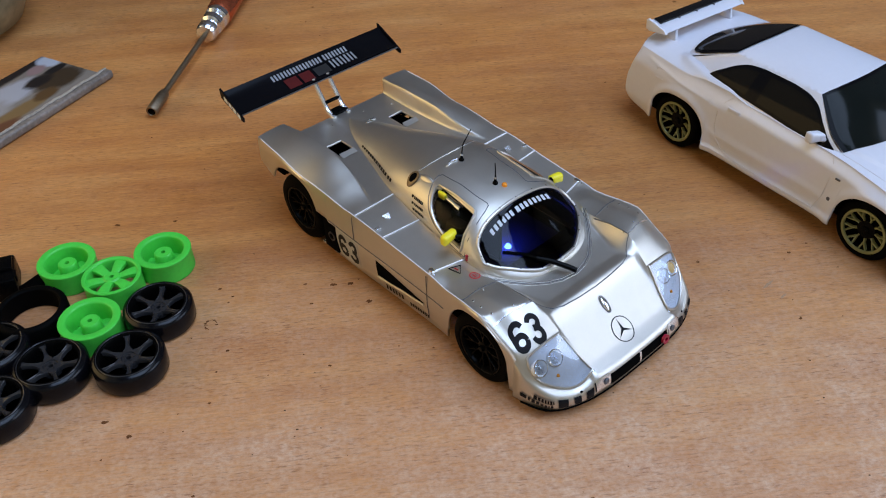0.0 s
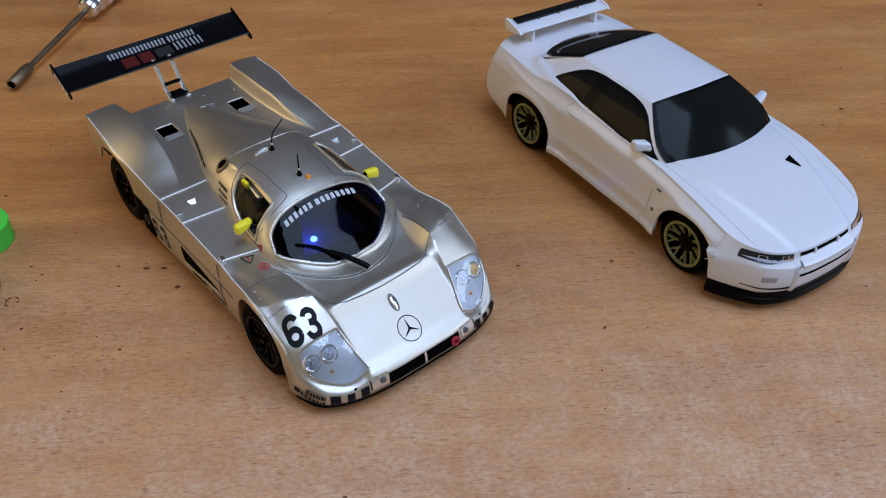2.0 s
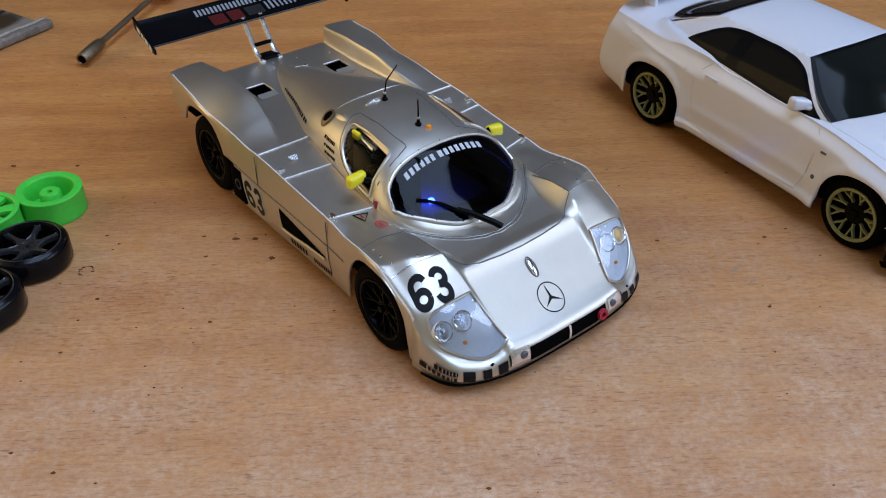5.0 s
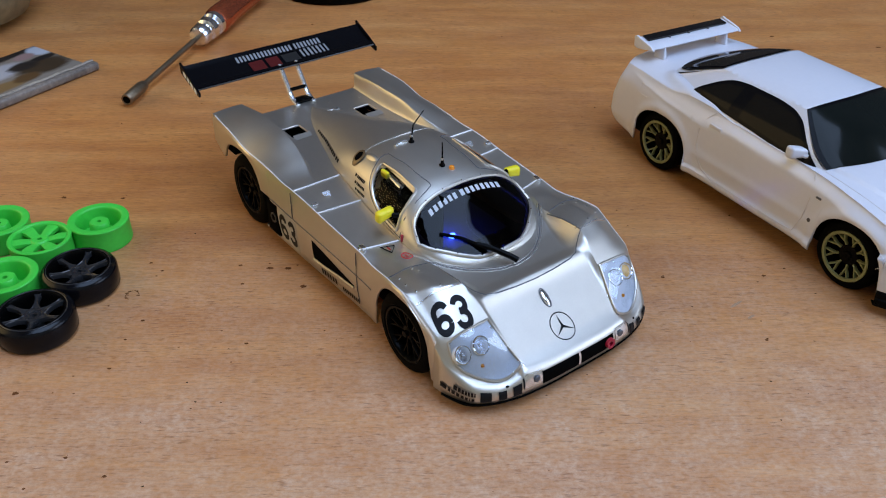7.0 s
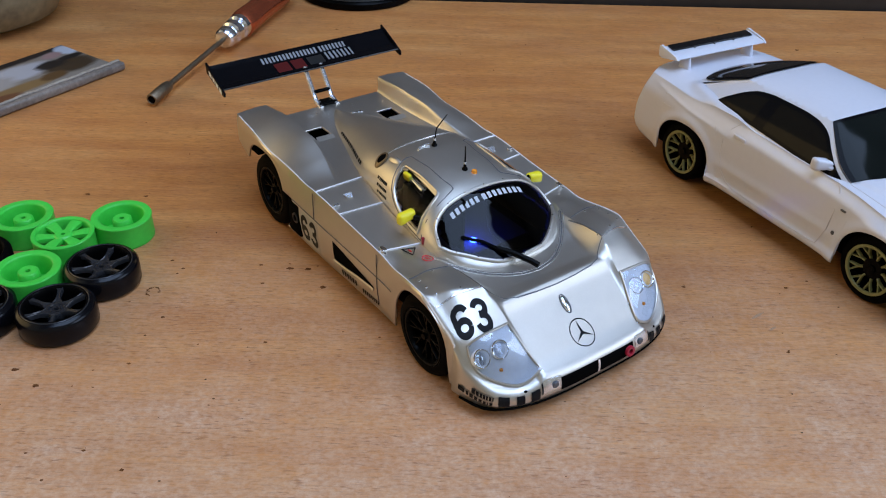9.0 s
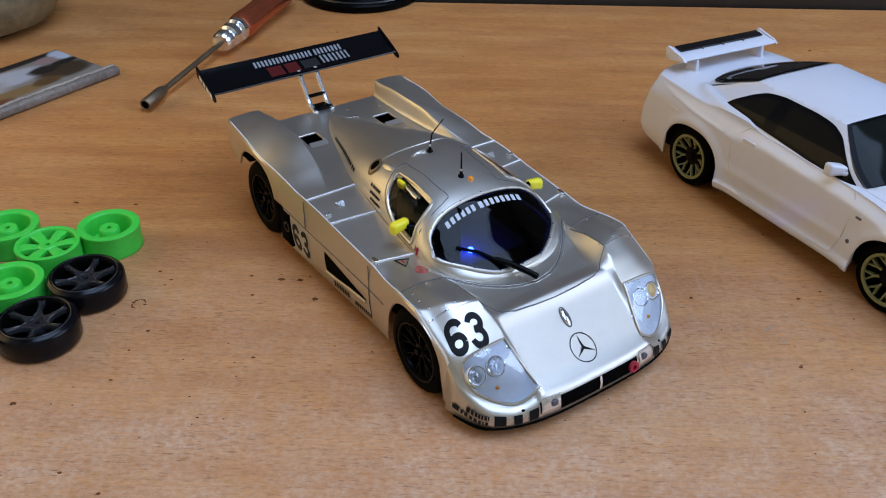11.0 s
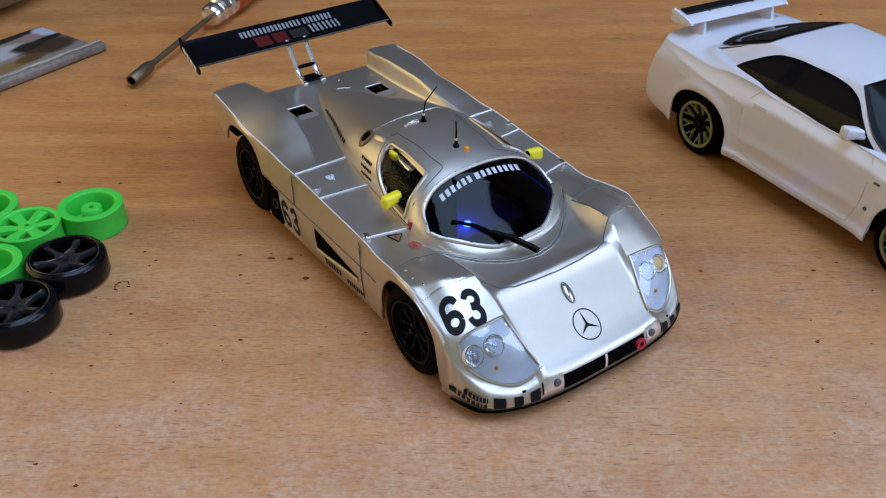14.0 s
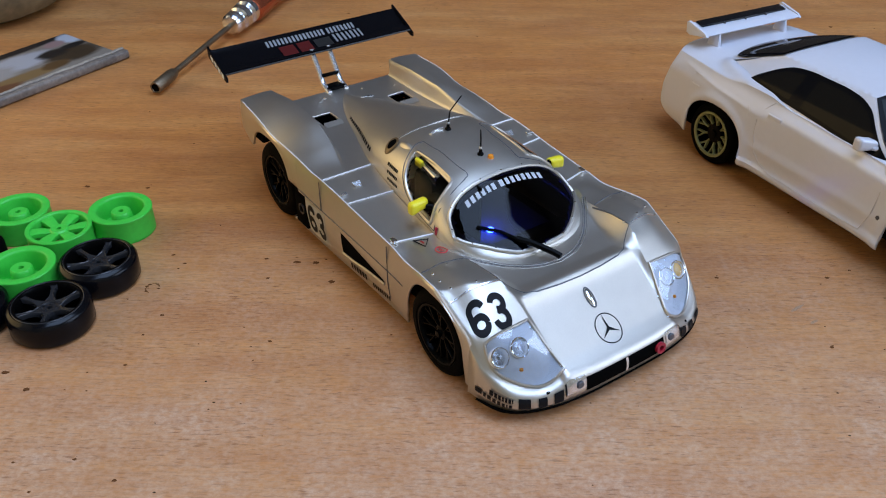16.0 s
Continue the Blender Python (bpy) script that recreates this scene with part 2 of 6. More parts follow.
def part(name, bm, material, parent, label="", smooth=True, angle=40, thick=0.0, mats=()):
    """Links a bmesh in millimetres as one mesh under a thing or a part."""
    bmesh.ops.scale(bm, vec=(MM, MM, MM), verts=bm.verts)
    me = bpy.data.meshes.new(name)
    bm.to_mesh(me)
    bm.free()
    for x in (material, *mats):
        me.materials.append(x)
    if smooth:
        me.shade_smooth()
        me.set_sharp_from_angle(angle=radians(angle))
    ob = new(name, me)
    ob.parent = parent
    if thick:
        so = ob.modifiers.new("thickness", "SOLIDIFY")
        so.thickness, so.offset = thick * MM, -1
    if label:
        ob["label"] = label
    return ob


def again(ob, parent, m=None):
    """The same mesh once more, as another part."""
    o = new(ob.name.split(".")[0], ob.data)
    o.parent = parent
    if m is not None:
        o.matrix_basis = m
    if "label" in ob:
        o["label"] = ob["label"]
    return o


def add_grid(bm, fn, nu, nv, flip=False, wrap=False):
    vs = [[bm.verts.new(fn(i / nu, j / nv)) for j in range(nv + (0 if wrap else 1))] for i in range(nu + 1)]
    for i in range(nu):
        for j in range(nv):
            k = (j + 1) % nv if wrap else j + 1
            q = [vs[i][j], vs[i + 1][j], vs[i + 1][k], vs[i][k]]
            bm.faces.new(q[::-1] if flip else q)
    return vs


def grid(fn, nu, nv, flip=False):
    bm = bmesh.new()
    add_grid(bm, fn, nu, nv, flip)
    return bm


def box(cx, cy, cz, sx, sy, sz, bev=0.0, m=None, seg=2):
    bm = bmesh.new()
    bmesh.ops.create_cube(bm, size=1, matrix=Matrix.Translation((cx, cy, cz)) @ Matrix.Diagonal((sx, sy, sz, 1)))
    if bev:
        bmesh.ops.bevel(bm, geom=bm.edges[:], offset=bev, segments=seg, affect="EDGES", profile=0.5)
    if m is not None:
        bmesh.ops.transform(bm, matrix=m, verts=bm.verts)
    return bm


def lathe(profile, n=48, m=None, close=False):
    """Turns (radius, height) points about z."""
    bm = bmesh.new()
    rings = [[bm.verts.new((r * math.cos(2 * math.pi * k / n), r * math.sin(2 * math.pi * k / n), z)) for k in range(n)] for r, z in profile]
    for i in range(len(rings) - (0 if close else 1)):
        a, b = rings[i], rings[(i + 1) % len(rings)]
        for k in range(n):
            bm.faces.new((a[k], a[(k + 1) % n], b[(k + 1) % n], b[k]))
    if not close:
        if profile[0][0] > 1e-6:
            bm.faces.new(rings[0][::-1])
        if profile[-1][0] > 1e-6:
            bm.faces.new(rings[-1])
    bmesh.ops.remove_doubles(bm, verts=bm.verts, dist=1e-5)
    bmesh.ops.recalc_face_normals(bm, faces=bm.faces)
    if m is not None:
        bmesh.ops.transform(bm, matrix=m, verts=bm.verts)
    return bm


def tube(points, r, n=8, closed=False, taper=None):
    """A round bar along points."""
    bm = bmesh.new()
    pts = [Vector(p) for p in points]
    rings = []
    for i, p in enumerate(pts):
        a = pts[i - 1] if (i or closed) else p
        b = pts[(i + 1) % len(pts)] if (i < len(pts) - 1 or closed) else p
        d = (b - a).normalized()
        side = d.cross(Vector((0, 0, 1)))
        side = side.normalized() if side.length > 1e-4 else Vector((1, 0, 0))
        up = side.cross(d)
        rr = r if taper is None else mix(r, taper, i / (len(pts) - 1))
        rings.append([bm.verts.new(p + rr * (math.cos(2 * math.pi * k / n) * side + math.sin(2 * math.pi * k / n) * up)) for k in range(n)])
    for i in range(len(rings) - (0 if closed else 1)):
        a, b = rings[i], rings[(i + 1) % len(rings)]
        for k in range(n):
            bm.faces.new((a[k], a[(k + 1) % n], b[(k + 1) % n], b[k]))
    if not closed:
        bm.faces.new(rings[0][::-1])
        bm.faces.new(rings[-1])
    bmesh.ops.recalc_face_normals(bm, faces=bm.faces)
    return bm


def extrude_poly(pts, h, bev=0.0, m=None):
    """A flat outline in xy, raised by h."""
    bm = bmesh.new()
    lo = [bm.verts.new((x, y, 0)) for x, y in pts]
    hi = [bm.verts.new((x, y, h)) for x, y in pts]
    bm.faces.new(lo[::-1])
    top = bm.faces.new(hi)
    for i in range(len(pts)):
        j = (i + 1) % len(pts)
        bm.faces.new((lo[i], lo[j], hi[j], hi[i]))
    if bev:
        bmesh.ops.bevel(bm, geom=list(top.edges), offset=bev, segments=2, affect="EDGES", profile=0.5)
    bmesh.ops.recalc_face_normals(bm, faces=bm.faces)
    if m is not None:
        bmesh.ops.transform(bm, matrix=m, verts=bm.verts)
    return bm


def join(*bms):
    out = bmesh.new()
    for b in bms:
        me = bpy.data.meshes.new("tmp")
        b.to_mesh(me)
        b.free()
        out.from_mesh(me)
        bpy.data.meshes.remove(me)
    return out


def mapped(bm, fn):
    for v in bm.verts:
        v.co = Vector(fn(*v.co))
    return bm


def sliced(bm, step, axes="xy"):
    """Cuts a flat mesh into strips, so that it can bend."""
    for ax in axes:
        k = "xyz".index(ax)
        lo, hi = min(v.co[k] for v in bm.verts), max(v.co[k] for v in bm.verts)
        c = lo + step
        while c < hi:
            n = Vector((0, 0, 0)); n[k] = 1
            co = Vector((0, 0, 0)); co[k] = c
            bmesh.ops.bisect_plane(bm, geom=bm.verts[:] + bm.edges[:] + bm.faces[:], plane_co=co, plane_no=n, dist=1e-6)
            c += step
    return bm


def lettering(text, bold=0.03):
    """Flat letters, scaled to the unit square."""
    cu = bpy.data.curves.new("letters", "FONT")
    cu.body, cu.offset = text, bold
    ob = new("letters", cu)
    bpy.context.view_layer.update()
    me = bpy.data.meshes.new_from_object(ob.evaluated_get(bpy.context.evaluated_depsgraph_get()))
    bpy.data.objects.remove(ob)
    bm = bmesh.new()
    bm.from_mesh(me)
    bpy.data.meshes.remove(me)
    xs, ys = [v.co.x for v in bm.verts], [v.co.y for v in bm.verts]
    for v in bm.verts:
        v.co = Vector(((v.co.x - min(xs)) / (max(xs) - min(xs)), (v.co.y - min(ys)) / (max(ys) - min(ys)), 0))
    return bm


def bars(widths, gap=0.25, h=1.0):
    """Plain bars in a row, in place of a word, scaled to the unit square."""
    total = sum(widths) + gap * (len(widths) - 1)
    bm = bmesh.new()
    x = 0.0
    for w in widths:
        vs = [bm.verts.new((a / total, b, 0)) for a, b in ((x, 0), (x + w, 0), (x + w, h), (x, h))]
        bm.faces.new(vs)
        x += w + gap
    return bm

# ---- room ----
TURN = 5.8
TABLE = pose(-0.0323, 0.1248, 0, 0, 0, TURN)


def slab(name, cx, cy, cz, sx, sy, sz, material, label, category):
    bm = box(cx / MM, cy / MM, cz / MM, sx / MM, sy / MM, sz / MM)
    ob = part(name, bm, material, None, smooth=False)
    return tagged(ob, label, category, kind="structure")


slab("floor", 0.0, -0.3, -0.77, 4.2, 3.6, 0.04, CARPET, "brown carpeted floor below the table", "floor")
# the ceiling round a skylight, whose well lies above and beside the viewer
for nm, c in (("ceiling", (-0.565, -0.35, 1.92, 0.93, 2.7, 0.10)), ("ceiling", (1.625, -0.35, 1.92, 0.65, 2.7, 0.10)), ("ceiling", (0.60, 0.85, 1.92, 1.40, 0.30, 0.10)), ("ceiling", (0.60, -1.35, 1.92, 1.40, 0.70, 0.10))):
    slab(nm, *c, CEIL, "plain painted ceiling round the glazed roof", "ceiling")
slab("wall_west", -0.98, 0.0, 0.56, 0.1, 3.4, 2.64, WALL, "cream painted wall of the room", "wall")
slab("wall_south", 0.25, -1.65, 0.56, 3.7, 0.1, 2.64, WALL, "cream painted wall behind the viewer", "wall")
slab("wall_north", 0.25, 0.95, 0.56, 3.7, 0.1, 2.64, WALLDIM, "unseen wall behind the table, coloured dark for dim reflections", "wall")
for c in ((1.95, -0.35, -0.18, 0.1, 2.7, 1.16), (1.95, -0.35, 1.71, 0.1, 2.7, 0.30), (1.95, -1.17, 0.98, 0.1, 1.06, 1.16), (1.95, 0.87, 0.98, 0.1, 0.26, 1.16)):
    slab("wall_east", *c, WALL, "cream painted side wall round a window", "wall")
win = thing("window_1", pose(0.60, -0.15, 1.97), "white framed roof window over the table", "window", kind="structure")
for nm, b in (("frame_rail", (0, -870, 20, 1480, 40, 50)), ("frame_rail", (0, 870, 20, 1480, 40, 50)), ("frame_stile", (-720, 0, 20, 40, 1700, 50)), ("frame_stile", (720, 0, 20, 40, 1700, 50))):
    part(nm, box(*b, bev=3), WHITE, win)
win = thing("window_2", pose(1.93, 0.05, 0.98), "white framed side window beside the table", "window", kind="structure")
for nm, b in (("frame_rail", (0, 0, -563, 50, 1380, 34)), ("frame_rail", (0, 0, 563, 50, 1380, 34)), ("frame_stile", (0, -673, 0, 50, 34, 1092)), ("frame_stile", (0, 673, 0, 50, 34, 1092))):
    part(nm, box(*b, bev=3), WHITE, win)
# added panel behind the warm fill lamp; the wall has no window here
blind = tagged(part("fill_panel", box(0, 0, 0, 14, 960, 660, bev=3), plain("cream_fill_panel", (0.80, 0.62, 0.32), 0.8, vary=0.05, grain=80), None), "unseen cream panel added behind the warm fill lamp", "blind", kind="structure")
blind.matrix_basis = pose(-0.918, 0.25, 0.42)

# ---- table ----
table = thing("table", TABLE, "beech-pattern laminate table with a worn rounded front edge", "table")
DEPTH = 417.0


def table_top():
    bm = box(200, DEPTH / 2, -9, 2000, DEPTH, 18)
    return bm


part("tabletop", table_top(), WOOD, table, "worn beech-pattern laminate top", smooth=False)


def blot(r, seed, n=18, h=0.06, squash=0.6):
    rnd = random.Random(seed)
    pts = []
    for k in range(n):
        a = 2 * math.pi * k / n
        q = r * (0.65 + 0.5 * rnd.random())
        pts.append((q * math.cos(a), squash * q * math.sin(a)))
    return extrude_poly(pts, h)


def edge_band():
    """Bull-nosed strip along the front."""
    prof = [(-0.3, 0.05), (-1.4, -0.05), (-2.6, -0.3), (-3.7, -0.8), (-4.5, -1.7), (-4.9, -2.9), (-5.0, -3.6), (-5.0, -4.0), (-4.4, -4.2)]
    return grid(lambda u, v: (mix(-800, 1200, u), spl(v * 8, [(i, p[0]) for i, p in enumerate(prof)]), spl(v * 8, [(i, p[1]) for i, p in enumerate(prof)])), 24, 32)


part("edge_band", edge_band(), EDGE, table, "rounded tan edge strip", thick=0.3)
# front face, a darker grey-brown than the strip above it
part("edge_face", box(200, -2.4, -13.5, 2000, 4.6, 19, bev=0.8), plain("grey_brown_edge_face", (0.23, 0.165, 0.135), 0.5, vary=0.3, grain=160, bump=0.2), table, "grey-brown front face")
part("edge_seam", tube([(x, -0.25, 0.02) for x in range(-800, 1201, 100)], 0.22, 6), plain("dark_glue_line", (0.10, 0.055, 0.03), 0.7, vary=0.3, grain=400), table, "dark joint along the edge strip")


def chipped_edge():
    """An uneven pale line where the laminate has flaked along the strip."""
    rnd = random.Random(11)
    bm, prev, w = bmesh.new(), None, 0.5
    for i in range(1400):
        x = -500 + i * 0.9
        w = min(0.8, max(0.06, w + rnd.uniform(-0.2, 0.2)))
        row = [bm.verts.new((x, 0.15 + 0.1 * rnd.random(), 0.03)), bm.verts.new((x, 0.2 + w * rnd.uniform(0.7, 1.2), 0.03))]
        if prev:
            bm.faces.new((prev[0], row[0], row[1], prev[1]))
        prev = row
    return bm


part("chipped_edge", chipped_edge(), plain("bare_chipboard", (0.50, 0.40, 0.32), 0.8, vary=0.3, grain=900), table, "pale flaked line along the front edge", smooth=False)
for k, (x, z, r) in enumerate([(150, -12, 1.6), (158, -10, 1.0), (166, -13, 1.2), (30, -9, 0.9), (-38, -10, 0.6), (205, -11, 2.2), (96, -8, 0.5), (-120, -12, 1.0)]):
    part("edge_stain", mapped(blot(r, 200 + k, squash=0.6), lambda a, b, c, x=x, z=z: (a + x, -4.74 - c, b + z)), STAIN, table, smooth=False)
for sx in (-740, 1100):
    part("table_leg", box(sx, DEPTH / 2, -386, 40, DEPTH - 40, 730, bev=2), EDGE, table)
back = tagged(part("back_panel", box(200, DEPTH + 14, 5, 2000, 24, 60, bev=1.5), DARKWOOD, None), "low dark-stained board along the table's back edge", "board", kind="structure")
back.matrix_basis = TABLE


def table_xy(x, y):
    return TABLE.inverted() @ Vector((x * MM, y * MM, 0)) / MM


# burnt spots and chips in the laminate
for k, (x, y, r) in enumerate([(-42.4, 246.3, 1.5), (-36, 246.7, 1.4), (-28.5, 236.9, 1.3), (-53, 247, 0.9), (-134, 285.6, 1.3), (-110.8, 287.2, 1.0), (-111, 183.5, 1.4),
                              (-101.7, 177.6, 1.3), (132, 258, 1.0), (125.1, 222.3, 0.9), (255.9, 373.2, 1.5), (41.5, 150.8, 0.8), (-43, 249, 0.5), (-33, 249, 0.5), (244.8, 484.7, 1.6), (260.8, 498.4, 1.2), (326.5, 492.6, 1.4), (324.6, 485.7, 1.1), (323.5, 471.7, 0.8), (320.6, 426.8, 0.8), (313, 424.1, 0.6),
                              (243.1, 359.2, 0.7), (294.8, 360.5, 0.8), (299.2, 361.8, 0.7), (260.3, 212.5, 0.6), (125.4, 223, 0.5), (-28.6, 236.2, 0.5), (39.1, 314.6, 0.7), (-74, 484.8, 1.2), (225.5, 248, 0.7),
                              (-111.0, 183.0, 0.50), (-101.9, 177.1, 0.60), (-108.0, 168.7, 0.50), (-91.7, 152.0, 0.60), (-83.1, 143.5, 0.60), (-90.4, 220.2, 0.40), (-80.4, 238.0, 0.50), (-4.9, 212.7, 0.50), (-42.7, 196.6, 0.35), (-40.9, 179.1, 0.40), (-84.8, 179.0, 0.40), (-91.0, 178.7, 0.35), (-105.9, 375.2, 0.60), (-98.5, 242.9, 0.50),
                              (-84.9, 245.5, 0.80), (-79.4, 241.2, 0.80), (-76.6, 213.7, 0.80), (-78.7, 204.0, 0.60), (-78.5, 190.4, 0.80), (-87.9, 186.2, 0.40), (-48.9, 176.0, 0.40), (-40.2, 205.6, 0.80), (-16.9, 213.9, 0.40), (-49.7, 211.0, 0.40), (-60.8, 201.9, 0.40), (-76.7, 154.8, 0.70), (-63.9, 149.4, 0.80), (96.1, 253.8, 0.90), (-49.5, 236.3, 0.80), (140.3, 263.2, 0.60), (134.4, 478.8, 1.50), (188.8, 495.2, 1.50)]):
    p = table_xy(x, y)
    part("burnt_spot", mapped(blot(0.85 * r, k, squash=0.7) if k % 3 else blot(0.85 * r, k), lambda a, b, c, p=p: (a + p.x, b + p.y, c)), STAIN, table, smooth=False)
# pale scuffs
for k, (x, y, r) in enumerate([(118.9, 240.4, 3.2), (122.5, 233.9, 2.2)]):
    p = table_xy(x, y)
    part("pale_scuff", mapped(blot(r, 70 + k, 16, 0.03, 0.22), lambda a, b, c, p=p, k=k: (0.8 * a - 0.5 * b + p.x, 0.8 * b + 0.6 * a + p.y, c)), plain("pale_scuff", (0.40, 0.26, 0.16), 0.8, vary=0.25, grain=2000, spec=0.1) if k == 0 else bpy.data.materials["pale_scuff"], table, smooth=False)
# a ring-shaped scorch
ring = bmesh.new()
for k in range(18):
    a = k / 26 * 2 * math.pi + 0.2 * (k % 3)
    p = table_xy(-84.8 + 2.1 * math.cos(a), 226.7 + 2.4 * math.sin(a))
    ring = join(ring, mapped(blot(0.30 if k % 4 else 0.62, 40 + k, 8), lambda u, v, c, p=p: (u + p.x, v + p.y, c)))
part("scorch_ring", ring, STAIN, table, smooth=False)

rnd = random.Random(5)
crumbs = bmesh.new()
for k in range(240):
    near = k < 60
    x, y, r = rnd.uniform(-160, 190) if near else rnd.uniform(-260, 330), rnd.uniform(6, 170) if near else rnd.uniform(6, 410), rnd.choice((0.18, 0.22, 0.28, 0.36, 0.46) if near else (0.14, 0.18, 0.22, 0.3, 0.42))
    lo = [crumbs.verts.new((x + r * (0.7 + 0.6 * rnd.random()) * math.cos(a), y + 0.6 * r * math.sin(a), 0.02)) for a in (0, 1.2, 2.5, 3.7, 5.0)]
    top = crumbs.verts.new((x, y, 0.02 + 0.5 * r))
    for i in range(5):
        crumbs.faces.new((lo[i], lo[(i + 1) % 5], top))
cr = part("crumbs", crumbs, CRUMB, None, smooth=False)
cr.matrix_basis = TABLE
tagged(cr, "scattered dark specks and crumbs on the table", "specks", kind="stuff")


# ---- wheels ----
def tyre_profile(r_out, r_in, w, rnd_=1.6):
    h = w / 2
    return [(r_in, -h + 0.6), (r_in + 0.6, -h), (r_out - rnd_, -h + 0.1), (r_out - 0.45 * rnd_, -h + 0.3 * rnd_), (r_out, -h + rnd_), (r_out + 0.05, 0), (r_out, h - rnd_),
            (r_out - 0.45 * rnd_, h - 0.3 * rnd_), (r_out - rnd_, h - 0.1), (r_in + 0.6, h), (r_in, h - 0.6)]


def rim_bm(r, w, face, lip=0.8):
    """Barrel open to +z with a stepped lip; the spokes' plane lies at height face."""
    h = w / 2
    return lathe([(r, -h), (r, h - 0.2), (r - 0.15, h + 0.15), (r - lip, h + 0.15), (r - lip - 0.3, h - 0.3), (r - lip - 0.6, face - 0.4), (r - lip - 0.8, -h), (r, -h)], 48)


def spoke_bm(r0, r1, w0, w1, z0, z1, thick, bow=0.0):
    """One radial spoke along +x."""
    bm = bmesh.new()
    n = 6
    rows = []
    for i in range(n + 1):
        t = i / n
        x, w, z = mix(r0, r1, t), mix(w0, w1, t), mix(z0, z1, t) + bow * math.sin(math.pi * t)
        rows.append([bm.verts.new(p) for p in ((x, -w / 2, z - thick), (x, -w / 2, z - 0.25), (x, -w / 2 + 0.2 * w, z), (x, w / 2 - 0.2 * w, z), (x, w / 2, z - 0.25), (x, w / 2, z - thick))])
    for a, b in zip(rows, rows[1:]):
        for k in range(6):
            bm.faces.new((a[k], b[k], b[(k + 1) % 6], a[(k + 1) % 6]))
    bm.faces.new(rows[0]); bm.faces.new(rows[-1][::-1])
    bmesh.ops.recalc_face_normals(bm, faces=bm.faces)
    return bm


def fork_bm(r0, rm, r1, spread, w, z0, z1, thick):
    """A Y-shaped spoke along +x."""
    a = spoke_bm(r0, rm, w * 1.1, w, z0, mix(z0, z1, 0.4), thick)
    out = [a]
    for s in (-1, 1):
        b = spoke_bm(0, math.hypot(r1 - rm, spread), w, w * 0.9, mix(z0, z1, 0.4), z1, thick)
        ang = math.atan2(s * spread, r1 - rm)
        bmesh.ops.transform(b, matrix=Matrix.Translation((rm - 0.2, 0, 0)) @ Matrix.Rotation(ang, 4, "Z"), verts=b.verts)
        out.append(b)
    return join(*out)

# ---- silver racing car ----
def word(name, letters, gap, step, axes, fn, material, parent, label=""):
    """A word as plain bars, each a part of its own."""
    total = sum(letters) + gap * (len(letters) - 1)
    x = 0.0
    for w in letters:
        if w > 0.05:
            u0, u1 = x / total, (x + w) / total
            bm = mapped(bars([1]), lambda u, v, z: (mix(u0, u1, u), v, z))
            part(name, mapped(sliced(bm, step, axes), fn), material, parent, label, smooth=False)
        x += w + gap


CX, CY = 0.665, -0.747
CL = math.hypot(CX, CY)
CAR_A = Matrix.Translation((CX / CL * -0.186 - CY / CL * 0.1797, CY / CL * -0.186 + CX / CL * 0.1797, 0)) @ Matrix.Rotation(math.atan2(CY, CX), 4, "Z")
racer = thing("model_racing_car", CAR_A, "silver model endurance racing car with black rear wing and number 63", "model car")

HWA = [(-86, 37.4), (-78, 38.2), (-60, 39.0), (-20, 38.8), (0, 38.4), (20, 38.2), (32, 38.8), (45, 39.9), (60, 39.7)]
DECK = [(-82, 30.4), (-60, 31.0), (-20, 31.0), (0, 29.5), (18, 28.2), (30, 27.5), (42, 26.2)]
HOOD = [(26, 27.7), (36, 26.6), (44, 25.5), (52, 25.3), (56.6, 25.9), (57.4, 25.7), (58.2, 24.9), (60, 23.2), (62.5, 21.3), (66, 18.8), (71, 15.3), (74, 13.3), (76.8, 12.0)]
FEND = [(22, 28.0), (30, 28.2), (36, 28.7), (42, 29.5), (49, 29.9), (49.8, 29.8), (51.0, 29.2), (54, 27.7), (58, 25.5), (63, 22.6), (67, 19.2), (71, 15.6), (74, 13.0), (76.8, 11.6)]
FOOT = [(26, 25.2), (34, 23.0), (40, 21.0), (46, 19.0), (52, 17.2), (55, 17.6), (57.6, 20.0), (60, 20.4), (78, 18.7)]
RIM = [(26, 27.6), (36, 24.5), (52, 24.0), (55, 23.5), (58, 22.7), (78, 21.2)]
BUMP = [(-90, 5.6), (-80, 5.8), (-65, 6.8), (-50, 6.4), (-36, 3.4), (-26, 0.7), (-21, 0)]
FALL = [(-82, 0.9), (-66, 3.2), (-52, 5.2), (-36, 2.6), (-22, 0)]
FIN_IN = [(-82, 23.6), (-70, 22.8), (-60, 22.6), (-48, 23.2), (-37, 24.2), (-25, 27.4), (-20, 29.0)]


def nose_x(t):
    return 60 + 16.8 * (1 - min(1, abs(t)) ** 3.4) ** 0.5


